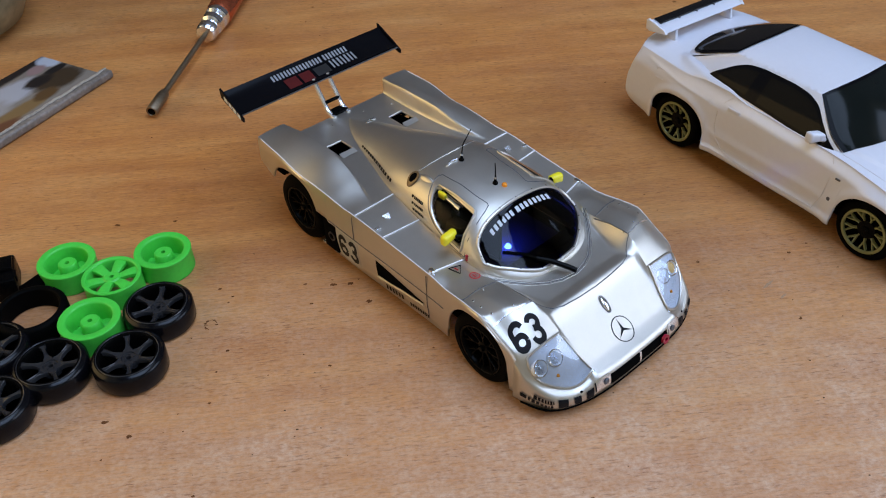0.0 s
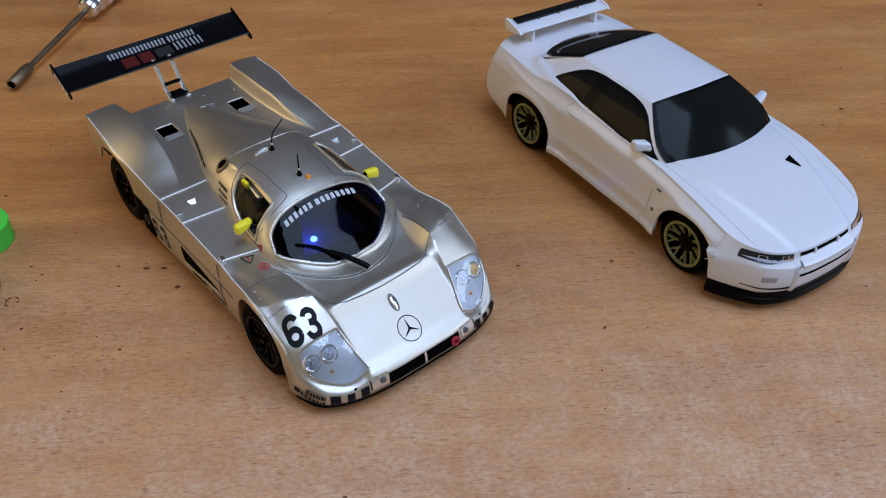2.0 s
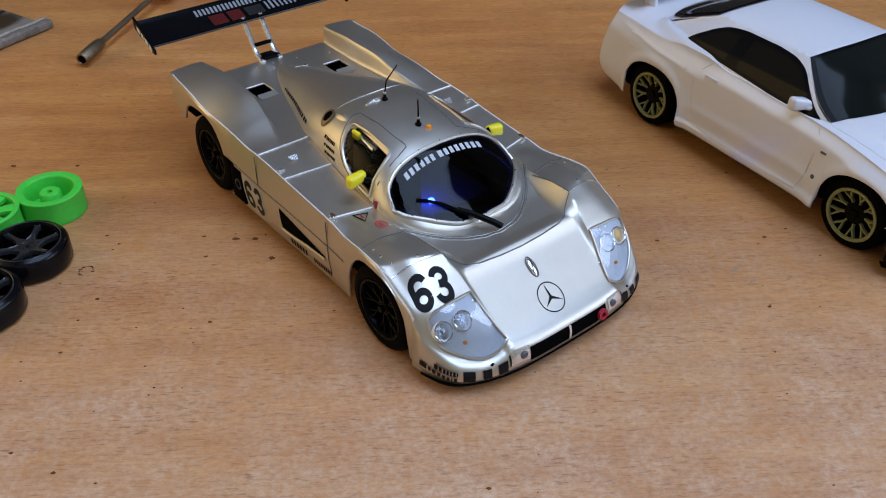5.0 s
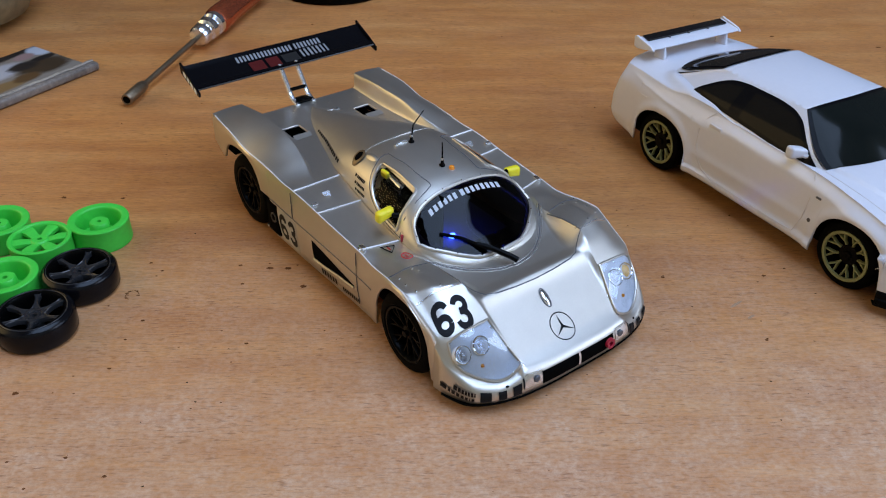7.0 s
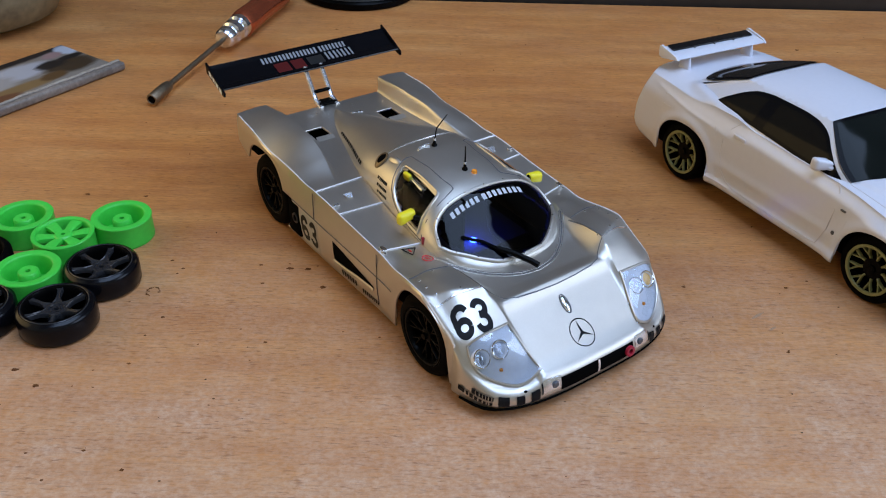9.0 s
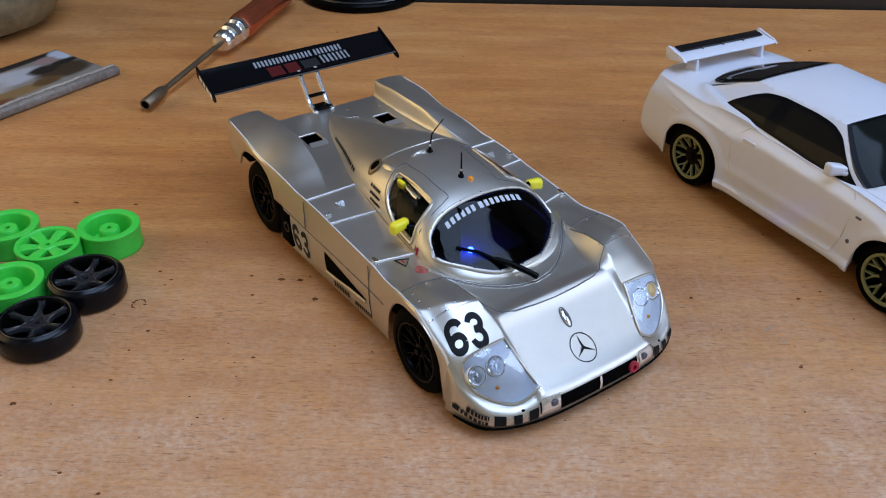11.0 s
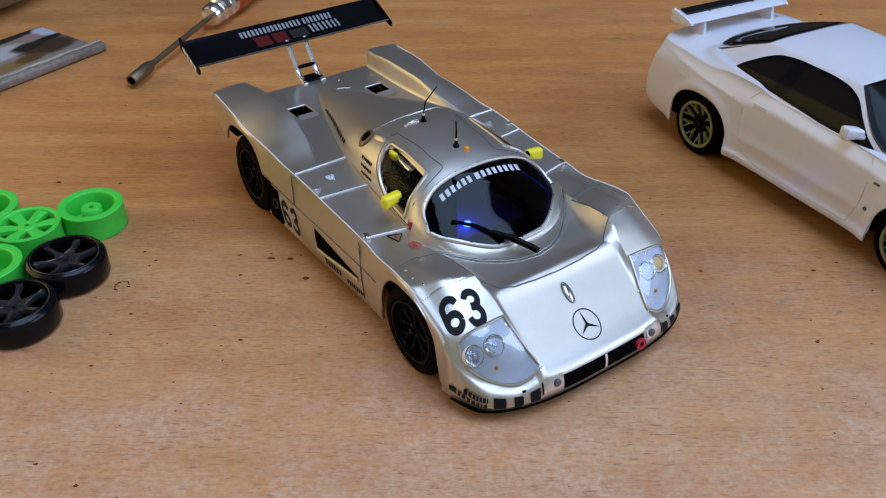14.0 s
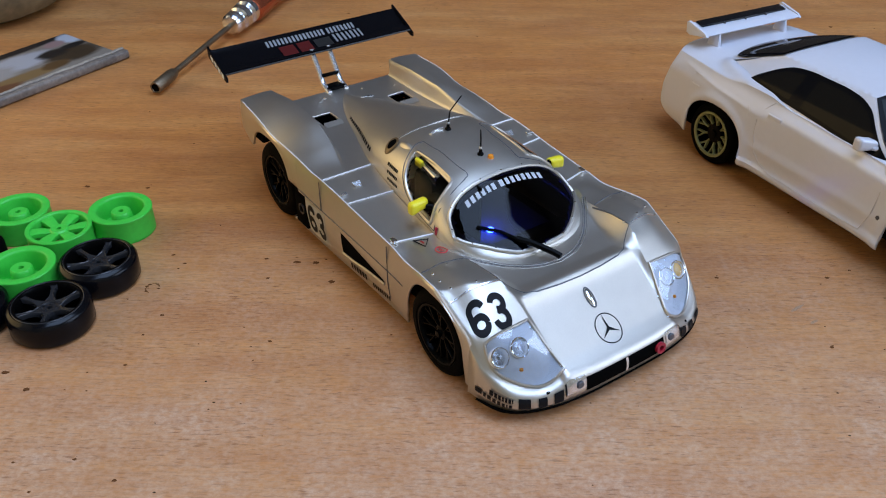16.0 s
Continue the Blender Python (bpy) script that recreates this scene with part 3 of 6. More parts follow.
def top_a(x, y, t=None):
    """Height of the car's upper skin, without the cabin."""
    a = abs(y)
    t = a / spl(min(x, 60), HWA) if t is None else abs(t)
    if x > 20:
        lo, hi = spl(x, FOOT), spl(x, RIM)
        q = min(1.0, max(0.0, (a - lo) / (hi - lo)))
        k = q * q * (1.6 - 0.6 * q)
        f = spl(x + 0.35 * (76.8 - nose_x(t)) - 0.22 * max(0.0, min(13.0, 37 - a)) * sm((64 - x) / 10), FEND) + (0.5 * math.exp(-((a - 31) / 4.5) ** 2) - 1.2 * sm((a - 32) / 6.5)) * sm((66 - x) / 16)
        # the nose rolls over outside the bonnet
        f -= 3.0 * sm(1 - (nose_x(t) - x) / 9.0) * sm((a - 18) / 10) * sm((x - 58) / 6)
        z = mix(spl(x, HOOD), f, k)
        return mix(spl(x, DECK), z, sm((x - 20) / 8))
    b = spl(x, BUMP)
    k = sm((a - spl(x, FIN_IN)) / 1.9) * 0.93 + 0.07 * sm((a - spl(x, FIN_IN)) / 7.0)
    return spl(x, DECK) + b * k - spl(x, FALL) * max(0.0, (a - 25.0) / 13.5) ** 1.5


BASE_W = [(-73, 0.6), (-68, 4.2), (-60, 8.0), (-40, 14.6), (-20, 20.2), (0, 22.9), (15, 24.1), (24, 24.5), (29, 23.9), (33, 22.2), (37, 19.6), (40, 16.0), (42.6, 10.6), (44.0, 3.0)]
CREST = [(-73, 31.2), (-68, 32.2), (-55, 35.6), (-40, 39.6), (-25, 42.7), (-13, 44.3), (-4, 44.7), (5, 44.2), (15, 42.8), (21, 41.0), (25, 38.6), (30, 35.2), (36, 31.0), (40, 28.4), (43.8, 26.0)]
ROUND = [(-73, 1.6), (-45, 1.6), (-20, 2.1), (-5, 2.4), (15, 2.4), (30, 2.2), (44, 2.0)]


def cab_base(x):
    return spl(x, DECK) - 0.6 if x < 24 else spl(x, HOOD) - 0.6


def cab_z(x, y):
    w, n, b = spl(x, BASE_W), spl(x, ROUND), cab_base(x)
    q = min(1, abs(y) / w)
    return b + (spl(x, CREST) - b) * (1 - q ** n) ** (1 / n)


def cab_y(x, z):
    w, n, b = spl(x, BASE_W), spl(x, ROUND), cab_base(x)
    q = min(1, max(0, (z - b) / (spl(x, CREST) - b)))
    return w * (1 - q ** n) ** (1 / n)


def low_a(x):
    """Lower edge of the side: sill, wheel openings, tail."""
    if x < -72.5:
        return mix(21.5, 24.5, sm((-72.5 - x) / 10))
    if x < -44:
        u = abs((x + 58.5) / 14.6)
        return max(20.5 if x > -46 else 21.5, 14 + 16.5 * max(0, 1 - u ** 2.6) ** (1 / 2.6))
    if x < -37.6:
        return 20.4
    if x < 26.8:
        return 4.6
    if x < 57.2:
        u = (x - 43.0) / 15.0
        return 9 + 17.4 * max(0, 1 - abs(u) ** 2.4) ** (1 / 2.2) if abs(u) < 1 else 9
    return 4.4


def racer_body():
    bm = bmesh.new()
    NS, NT = 260, 150
    xs = sorted(set([-82 + 142 * i / NS for i in range(NS + 1)]))

    def tail_x(t):
        return -82.0 if abs(t) > 0.62 else -80.0

    def P(s, tt):
        t = -1 + 2 * tt
        x = mix(tail_x(t), nose_x(t), s)
        w = spl(x if x < 60 else 60, HWA)
        a = abs(t) * w
        if x < -18:
            # rows of the mesh follow the foot and the crest of the rear fins
            f, q = spl(x, FIN_IN), abs(t)
            b = mix(0, f - 0.05, q / 0.56) if q < 0.56 else (mix(f - 0.05, f + 1.95, (q - 0.56) / 0.08) if q < 0.64 else mix(f + 1.95, w, (q - 0.64) / 0.36))
            a = mix(a, b, sm((-18 - x) / 5))
        if x > 22:
            # and the walls of the front fenders
            q = abs(t)
            for k in range(4):
                f, g = spl(x, FOOT), spl(x, RIM)
                b = mix(0, f, q / 0.5) if q < 0.5 else (mix(f, g, (q - 0.5) / 0.14) if q < 0.64 else mix(g, w, (q - 0.64) / 0.36))
                a = mix(q * w, b, sm((x - 22) / 5))
                x = mix(tail_x(t), nose_x(a / w), s)
                w = spl(min(x, 60), HWA)
            t = math.copysign(a / w, t)
        y = math.copysign(a, t)
        return (x, y, top_a(x, y, t))

    vs = add_grid(bm, P, NS, NT)
    # the cockpit's floor opening
    gone = [f for f in bm.faces if -8 < f.calc_center_median().x < 42 and abs(f.calc_center_median().y) < spl(f.calc_center_median().x, BASE_W) - 1.6]
    vent = [f for f in bm.faces if -62.4 < f.calc_center_median().x < -54.2 and 12.2 < abs(f.calc_center_median().y) < 19.4]
    bmesh.ops.delete(bm, geom=gone + vent, context="FACES")
    # sides
    NZ = 9
    for j, sg in ((0, -1), (NT, 1)):
        prev = None
        for i in range(NS + 1):
            v = vs[i][j]
            x, y, z = v.co
            zl = low_a(x)
            col = [v]
            for k in range(1, NZ + 1):
                q = k / NZ
                zz = mix(z, zl, q)
                col.append(bm.verts.new((x, sg * (abs(y) + 0.35 * sm(q * 4) - 1.3 * sm((16 - zz) / 14)), zz)))
            if prev:
                for k in range(NZ):
                    f = (prev[k], prev[k + 1], col[k + 1], col[k])
                    bm.faces.new(f if sg < 0 else f[::-1])
            prev = col
    # nose fascia
    prof = [(0.5, -0.15), (1.5, -0.8), (2.3, -2.0), (2.9, -4.0), (3.0, -6.0), (2.7, -8.0)]
    prev = None
    for j in range(NT + 1):
        v = vs[NS][j]
        a, b = vs[NS][max(0, j - 1)].co, vs[NS][min(NT, j + 1)].co
        d = Vector((b.x - a.x, b.y - a.y, 0)).normalized()
        nrm = Vector((d.y, -d.x, 0))
        if nrm.x < 0 and abs(nrm.x) > 0.1:
            nrm = -nrm
        if abs(-1 + 2 * j / NT) > 0.985:
            nrm = Vector((0.35, -1 if j < NT / 2 else 1, 0)).normalized()
        hgt = v.co.z - 4.4
        col = [v]
        ramp = 1 - 0.75 * sm((abs(-1 + 2 * j / NT) - 0.86) / 0.14)
        for o, dz in prof:
            w = v.co + nrm * o * ramp
            w.z = v.co.z + dz / 8.0 * hgt
            col.append(bm.verts.new(w))
        if prev:
            for k in range(len(prof)):
                bm.faces.new((prev[k], prev[k + 1], col[k + 1], col[k]))
        prev = col
    # tail panel
    prev = None
    for j in range(NT + 1):
        v = vs[0][j]
        lo = bm.verts.new((v.co.x + 0.8, v.co.y * 0.985, max(22.0, v.co.z - 8.5)))
        if prev:
            bm.faces.new((prev[0], v, lo, prev[1]))
        prev = (v, lo)
    bmesh.ops.remove_doubles(bm, verts=bm.verts, dist=0.01)
    bmesh.ops.recalc_face_normals(bm, faces=bm.faces)
    up = sum(f.normal.z * f.calc_area() for f in bm.faces)
    if up < 0:
        bmesh.ops.reverse_faces(bm, faces=bm.faces)
    return bm


body = part("body", racer_body(), SILVER, racer, "silver painted shell", angle=32, thick=0.7)


def on_top(bm, lift=0.12):
    return mapped(bm, lambda x, y, z: (x, y, max(top_a(x, y), cab_z(x, y) if abs(y) < spl(x, BASE_W) and -73 < x < 43.7 else 0) + z + lift))


def strip(pts, w=0.35, lift=0.08, h=0.14, step=1.2):
    """A narrow raised line over the shell, through plan points."""
    out = bmesh.new()
    dense = []
    for a, b in zip(pts, pts[1:]):
        n = max(1, int(math.dist(a, b) / step))
        dense += [(mix(a[0], b[0], i / n), mix(a[1], b[1], i / n)) for i in range(n)]
    dense.append(pts[-1])
    prev = None
    for i, p in enumerate(dense):
        a, b = dense[max(0, i - 1)], dense[min(len(dense) - 1, i + 1)]
        d = Vector((b[0] - a[0], b[1] - a[1])).normalized()
        s = Vector((-d.y, d.x)) * w / 2
        row = []
        for q, zz in ((-1, -0.2), (-0.8, h), (0.8, h), (1, -0.2)):
            x, y = p[0] + s.x * q, p[1] + s.y * q
            z = top_a(x, y)
            if -73 < x < 43.7 and abs(y) < spl(x, BASE_W):
                z = max(z, cab_z(x, y))
            row.append(out.verts.new((x, y, z + zz + lift)))
        if prev:
            for k in range(3):
                out.faces.new((prev[k], prev[k + 1], row[k + 1], row[k]))
        prev = row
    bmesh.ops.recalc_face_normals(out, faces=out.faces)
    return out


# cabin and engine cover
def cabin_bm():
    n, m = 150, 40

    def P(u, v):
        x = -73 + 116.8 * u
        w, e, b = spl(x, BASE_W), spl(x, ROUND), cab_base(x)
        a = math.pi * v
        c, s = math.cos(a), math.sin(a)
        return (x, w * math.copysign(abs(c) ** (2 / e), c), b + (spl(x, CREST) - b) * abs(s) ** (2 / e))

    bm = grid(P, n, m)
    gone = []
    for f in bm.faces:
        c = f.calc_center_median()
        if in_screen(c.x, c.y, 0.93) or in_side(c.x, c.z, c.y, 0.6):
            gone.append(f)
    bmesh.ops.delete(bm, geom=gone, context="FACES")
    bmesh.ops.recalc_face_normals(bm, faces=bm.faces)
    if sum(f.normal.z * f.calc_area() for f in bm.faces) < 0:
        bmesh.ops.reverse_faces(bm, faces=bm.faces)
    return bm


SCR_T = [(0, 21.0), (8, 21.2), (15, 21.7), (19, 22.8), (21.5, 24.6), (22.7, 28.6)]
SCR_B = [(0, 42.7), (7.5, 41.9), (13, 39.2), (18, 35.2), (21, 32.0), (22.7, 29.0)]
SCR_W = 22.7


def in_screen(x, y, k=1.0):
    a = abs(y) / k
    if a > SCR_W:
        return False
    t, b = spl(a, SCR_T), spl(a, SCR_B)
    c = (t + b) / 2
    return abs(x - c) < k * (b - t) / 2


def side_edges(x):
    """Lower and upper height of the side window at x, or nothing."""
    if not -2.5 < x < 19.2:
        return None
    lo = spl(x, [(-2.5, 41.6), (-1.4, 40.2), (0, 38.3), (1.7, 36.4), (5, 34.0), (9.1, 32.3), (14, 31.3), (19.2, 30.7)])
    hi = spl(x, [(-2.5, 41.9), (-1.6, 42.3), (4, 42.2), (13.4, 41.2), (16.2, 40.6), (17.4, 39.2), (19.2, 31.2)])
    return (lo, hi)


def in_side(x, z, y, inset=0.0):
    e = side_edges(x)
    return bool(e) and e[0] + inset < z < e[1] - inset and abs(y) > 9


part("cockpit_shell", cabin_bm(), SILVER, racer, "silver cockpit roof and tapering engine cover", angle=50, thick=0.5)


def screen_bm():
    def P(u, v):
        y = SCR_W * 0.995 * math.sin((-1 + 2 * v) * math.pi / 2)
        t, b = spl(abs(y), SCR_T), spl(abs(y), SCR_B)
        x = mix(t, b, u)
        return (x, y, cab_z(min(x, 43.7), y) + 0.10)
    return grid(P, 26, 44)


part("windscreen", screen_bm(), TINT, racer, "dark tinted windscreen", angle=60)
ringp = []
for k in range(72):
    a = 2 * math.pi * k / 72
    y = SCR_W * math.sin(a)
    t, b = spl(abs(y), SCR_T), spl(abs(y), SCR_B)
    x = b if math.cos(a) > 0 else t
    ringp.append((x, y, cab_z(min(x, 43.7), y) + 0.12))
part("windscreen_trim", tube(ringp, 0.68, 8, True), SILVER, racer, "silver windscreen surround")
for k in range(0, 72, 4):
    p = ringp[k]
    part("rivet", lathe([(0, 0.35), (0.28, 0.25), (0.36, 0)], 8, Matrix.Translation((p[0], p[1], p[2] + 0.5))), CHROME, racer)
# sun strip with a row of pale bars
def screen_strip(u, v, z):
    x = mix(25.0, 23.2, v) + 0.9 * (2 * u - 1) ** 2
    y = mix(-15.6, 12.6, u)
    return (x, y, cab_z(x, y) + 0.26)


word("screen_bar", [0.46] * 6 + [0.02] + [0.56] + [0.46] * 7, 0.28, 0.03, "x", screen_strip, SCREENINK, racer)
for sg in (-1, 1):
    def side_glass(u, v, sg=sg):
        x = mix(-2.4, 19.1, u)
        lo, hi = side_edges(x)
        z = mix(lo, hi, v)
        return (x, sg * (cab_y(x, z) + 0.02), z)
    part("side_window", grid(side_glass, 30, 12), SIDEPANE, racer, "dark tinted side window")
    loop = [side_glass(i / 30, 0) for i in range(31)] + [side_glass(1, i / 4) for i in range(1, 4)] + [side_glass(1 - i / 30, 1) for i in range(31)] + [side_glass(0, 1 - i / 4) for i in range(1, 4)]
    part("window_frame", tube([(x, y + sg * 0.1, z) for x, y, z in loop], 0.5, 6, True), SILVER, racer)
    cx, cz = 9.6, 37.0
    door = [(cx + 1.22 * (x - cx), cz + 1.24 * (z - cz)) for x, y, z in loop]
    part("door_seam", tube([(x, sg * (cab_y(x, min(z, spl(x, CREST) - 0.1)) + 0.02), max(cab_base(x) + 0.8, min(z, spl(x, CREST) - 0.1))) for x, z in door], 0.17, 5, True), GREYINK, racer, "dark joint round the door")
# cockpit inside
# lining added to stop the shell's inner faces reflecting the blue indicator
part("light_lining", mapped(cabin_bm(), lambda x, y, z: (x, y * 0.965, z - 0.75)), MATT, racer, "black lining added against blue glow inside the cockpit")
part("cockpit_floor", box(16, 0, 15.5, 58, 42, 3, bev=0.5), MATT, racer, "black chassis tray")
# black shield, added to keep the indicator's blue off the side window
part("light_shield", box(10, -9.5, 28, 28, 0.8, 24, bev=0.2), MATT, racer)
part("dashboard", box(33, 0, 22, 6, 36, 5, bev=1.5), MATT, racer)
part("seat", join(box(4, -8, 22, 8, 13, 12, bev=2), box(-3, -8, 28, 4, 13, 14, bev=1.5)), MATT, racer)
part("status_light", lathe([(0, 1.3), (0.9, 0.9), (1.3, 0), (0, 0)], 12, Matrix.Translation((21, -3.0, 21.2))), LED, racer, "glowing blue indicator light")
part("circuit_board", box(17, -2.0, 20.6, 30, 36, 0.8, bev=0.2), plain("board_lacquer", (0.07, 0.07, 0.10), 0.6), racer)
lampd = bpy.data.lights.new("indicator_light", "POINT")
lampd.energy, lampd.color, lampd.shadow_soft_size = 0.055, (0.02, 0.06, 1.0), 0.002
lo = new("indicator_light", lampd)
lo.parent = racer
lo.location = (0.0190, -0.0032, 0.0258)
part("capacitor", join(lathe([(0, 0), (1.5, 0.1), (1.7, 0.8), (1.7, 5.6), (2.3, 5.9), (2.3, 8.2), (1.7, 8.8), (0, 8.9)], 20, Matrix.Translation((2.2, -15.0, 39.4)) @ Matrix.Rotation(radians(98), 4, "Y"))), CHROME, racer, "silver cylinder behind the window")
part("brass_clip", box(1.6, -16.2, 40.4, 3.6, 1.4, 2.6, bev=0.5), YELLOW, racer, "yellow clip inside the cockpit")

# wiper
part("wiper", join(tube([(31.4, -16.5, cab_z(31.4, -16.5) + 0.9), (35.5, -11, cab_z(35.5, -11) + 1.0), (39, -7.4, 29.6), (43, -4.6, 29.0)], 0.5, 6, False),
     tube([(38.6, -7.6, 29.6), (43.0, -4.6, 29.2), (48.4, -1.8, 28.2), (50.6, -0.8, 27.6)], 0.95, 8, False)), BLACK, racer, "black wiper arm and blade")


# joints and hinge lines
def line(name, pts, material=TRIM, w=0.4, label="", lift=0.05):
    return part(name, strip(pts, w, lift), material, racer, label)


for sg in (-1, 1):
    for (x0, y0), (x1, y1) in (((-20.5, 38.3), (-20.8, 20.3)), ((-5.2, 38.1), (-4.0, 22.3)), ((18.2, 37.6), (21.0, 24.0))):
        # panel edges, with their glint painted on
        bead = [(mix(x0, x1, i / 12), mix(y0, y1, i / 12)) for i in range(13)]
        part("panel_seam", tube([(x, sg * y, top_a(x, y) + 0.12) for x, y in bead], 0.27, 8), EDGEGLINT, racer, "body panel's edge, its highlight painted near-white")
    line("panel_seam", [(49.4, sg * 38.6), (51.9, sg * 24.0)], w=0.5)
    line("panel_seam", [(35.0, sg * 38.2), (36.8, sg * 24.0)], GREYINK, 0.25)
    line("fender_seam", [(36.8, sg * 24.0), (44, sg * 24.3), (52.2, sg * 24.1)], GREYINK, 0.25)
    line("side_bead", [(x, sg * (spl(x, HWA) - 0.25)) for x in range(-80, 61, 5)], EDGEGLINT, 0.42, lift=0.0)
line("cabin_seam", [(-11.5 - 0.045 * (y * y) / 4, y) for y in range(-18, 19, 2)], TRIM, 0.4)
half = [(52.2, 24.0), (53.0, 22.4), (54.4, 20.4), (56.4, 18.4), (57.5, 15.0), (58.0, 8)]
line("scoop_seam", [(x, -y) for x, y in half] + [(58.2, 0)] + half[::-1], GREYINK, 0.3, lift=-0.05)
half = [(30, 25.6), (34.5, 22.4), (38.5, 18.8), (42.4, 14.8), (46, 9.9), (48, 5.4)]
for k in (0.0, 1.1):
    line("cowl_seam", [(x + k, -y - 0.5 * k) for x, y in half] + [(49 + k, 0)] + [(x + k, y + 0.5 * k) for x, y in half[::-1]], TRIM, 0.35, lift=0.02)
line("cowl_joint", [(x + 0.55, -y - 0.25) for x, y in half] + [(49.55, 0)] + [(x + 0.55, y + 0.25) for x, y in half[::-1]], GREYINK, 0.3, lift=-0.08)
for sg in (-1, 1):
    for x, y in [(38, 36.5), (42, 36.9), (46.5, 36.6), (49.4, 30), (50.2, 24), (37, 31), (62.2, 36), (63.3, 29), (64.5, 23), (70, 20.4), (75.5, 19.5), (20, 36.8), (-70, 20), (-74, 8)]:
        part("rivet", on_top(lathe([(0, 0.35), (0.3, 0.25), (0.38, -0.2)], 8, Matrix.Translation((x, sg * y, 0))), 0.0), CHROME, racer)

# small hatches and vents
for sg in (-1, 1):
    part("vent_well", box(-57.6, sg * 15.9, 23.0, 10.0, 7.6, 5.0), MATT, racer, "black deck vent")
    part("vent_lip", on_top(sliced(mapped(bars([1]), lambda u, v, z: (mix(-54.3, -51.6, u), sg * 16.0 + mix(-3.5, 3.5, v), 0.1 + 0.6 * (1 - u))), 1.0), 0.1), SILVER, racer, "silver vent flap")
    part("hinge_recess", on_top(mapped(extrude_poly([(-13.0, -1.6), (-13.0, 1.4), (-11.0, 0.8), (-11.6, -1.0)], 0.25), lambda x, y, z: (x, y + sg * 30.5, z - 0.4 * (x + 11.0))), 0.02), TRIM, racer)
    part("latch", on_top(box(18.2, sg * 36.4, 0.5, 2.4, 1.6, 0.9, bev=0.3), 0.1), CHROME, racer)
    part("latch_pin", on_top(box(-9.5, sg * 36.9, 0.3, 1.2, 2.2, 0.5, bev=0.15), 0.1), TRIM, racer)
for x, y, w in ((-66, 6, 1.0), (-62, 1.5, 0.7)):
    part("hinge_recess", on_top(box(x, y, 0, 1.6 * w, 3.4 * w, 0.3, bev=0.1), 0.12), TRIM, racer)

# roof fittings
def aerial(x, y, hgt, lean):
    z = cab_z(x, y)
    part("aerial_base", lathe([(1.0, -0.4), (1.0, 0.4), (0.55, 0.9), (0.45, 2.2), (0.5, 2.3), (0, 2.4)], 12, Matrix.Translation((x, y, z))), BLACK, racer)
    part("aerial_collar", lathe([(0.48, 0), (0.48, 0.8), (0, 0.8)], 10, Matrix.Translation((x, y, z + 2.0))), TRIM, racer)
    part("aerial", tube([(x, y, z + 2), (x + lean[0] * 0.15, y + lean[1] * 0.15, z + 2 + hgt * 0.45), (x + lean[0], y + lean[1], z + hgt)], 0.28, 6, taper=0.2), BLACK, racer, "thin black aerial")


aerial(12.1, -0.9, 8.0, (-0.6, 0.3))
aerial(-4.8, -1.0, 9.0, (-2.0, 6.5))
part("roof_lamp", lathe([(0, 1.2), (0.8, 0.8), (1.0, 0), (1.0, -0.5)], 14, Matrix.Translation((14.7, 1.0, cab_z(14.7, 1.0)))), ORANGE, racer, "small orange roof lamp")
part("roof_scoop", on_top(tube([(-6.6 + 0.09 * (y + 4.2) ** 2, y, 0.1) for y in (-7.0, -6.0, -5.0, -4.0, -3.0, -2.0)], 0.5, 8, taper=0.5), 0.0), TRIM, racer)
part("filler_cap", on_top(lathe([(0, 0.3), (1.2, 0.3), (1.3, 0.7), (2.2, 0.7), (2.4, 0.0)], 20, Matrix.Translation((-13.4, -16.6, 0))), 0.15), STEEL, racer, "round metal filler cap")
part("filler_hole", on_top(lathe([(0, 0.75), (1.5, 0.72), (1.5, 0.2)], 16, Matrix.Translation((-13.4, -16.6, 0))), 0.15), MATT, racer)
part("air_blister", on_top(mapped(lathe([(0, 0.9), (0.8, 0.75), (1.4, 0.0)], 16), lambda x, y, z: (x * 2.5 - 8.2, y * 0.8 - 14.8, 0.7 * z)), 0.1), SILVER, racer)

# mirrors
for sg in (-1, 1):
    part("door_mirror", mapped(box(0, 0, 0, 3.0, 6.6, 3.7, bev=1.1, seg=3), lambda x, y, z: (15.3 + (1.4 if sg > 0 else 0) + x + 0.12 * y - 0.018 * y * y, sg * (25.9 + y * (0.8 if sg > 0 else 1.0)), 35.5 - (1.2 if sg > 0 else 0) + z * (0.96 + 0.05 * y) - 0.08 * y)), YELLOW, racer, "bright yellow door mirror")
    part("mirror_stalk", tube([(20.0, sg * 19.4, 33.0), (18.8, sg * 20.8, 34.0), (17.2, sg * 22.6, 34.9), (16.2, sg * 23.8, 35.0)], 0.85, 8), BLACK, racer)
part("tow_tab", box(22.3, -24.3, 29.6, 1.0, 0.8, 2.6, bev=0.3), RED, racer, "small red tab")

# headlights
def lamp_patch(u, v, sg, lift=0.0, inset=0.0):
    """Point on the lamp opening: u across from the inner edge, v down from the top."""
    u, v = mix(inset, 1 - inset, u), mix(inset, 1 - inset, v)
    x = mix(mix(62.8, 62.2, u ** 2), mix(75.0, 69.2, u ** 1.8) + 3.6 * u * (1 - u), v)
    y = mix(mix(22.8, 36.6, u), mix(19.6, 34.6, u), v) + 5.2 * u ** 3 * v * (1 - v)
    return (x, sg * y, top_a(x, y) + lift)


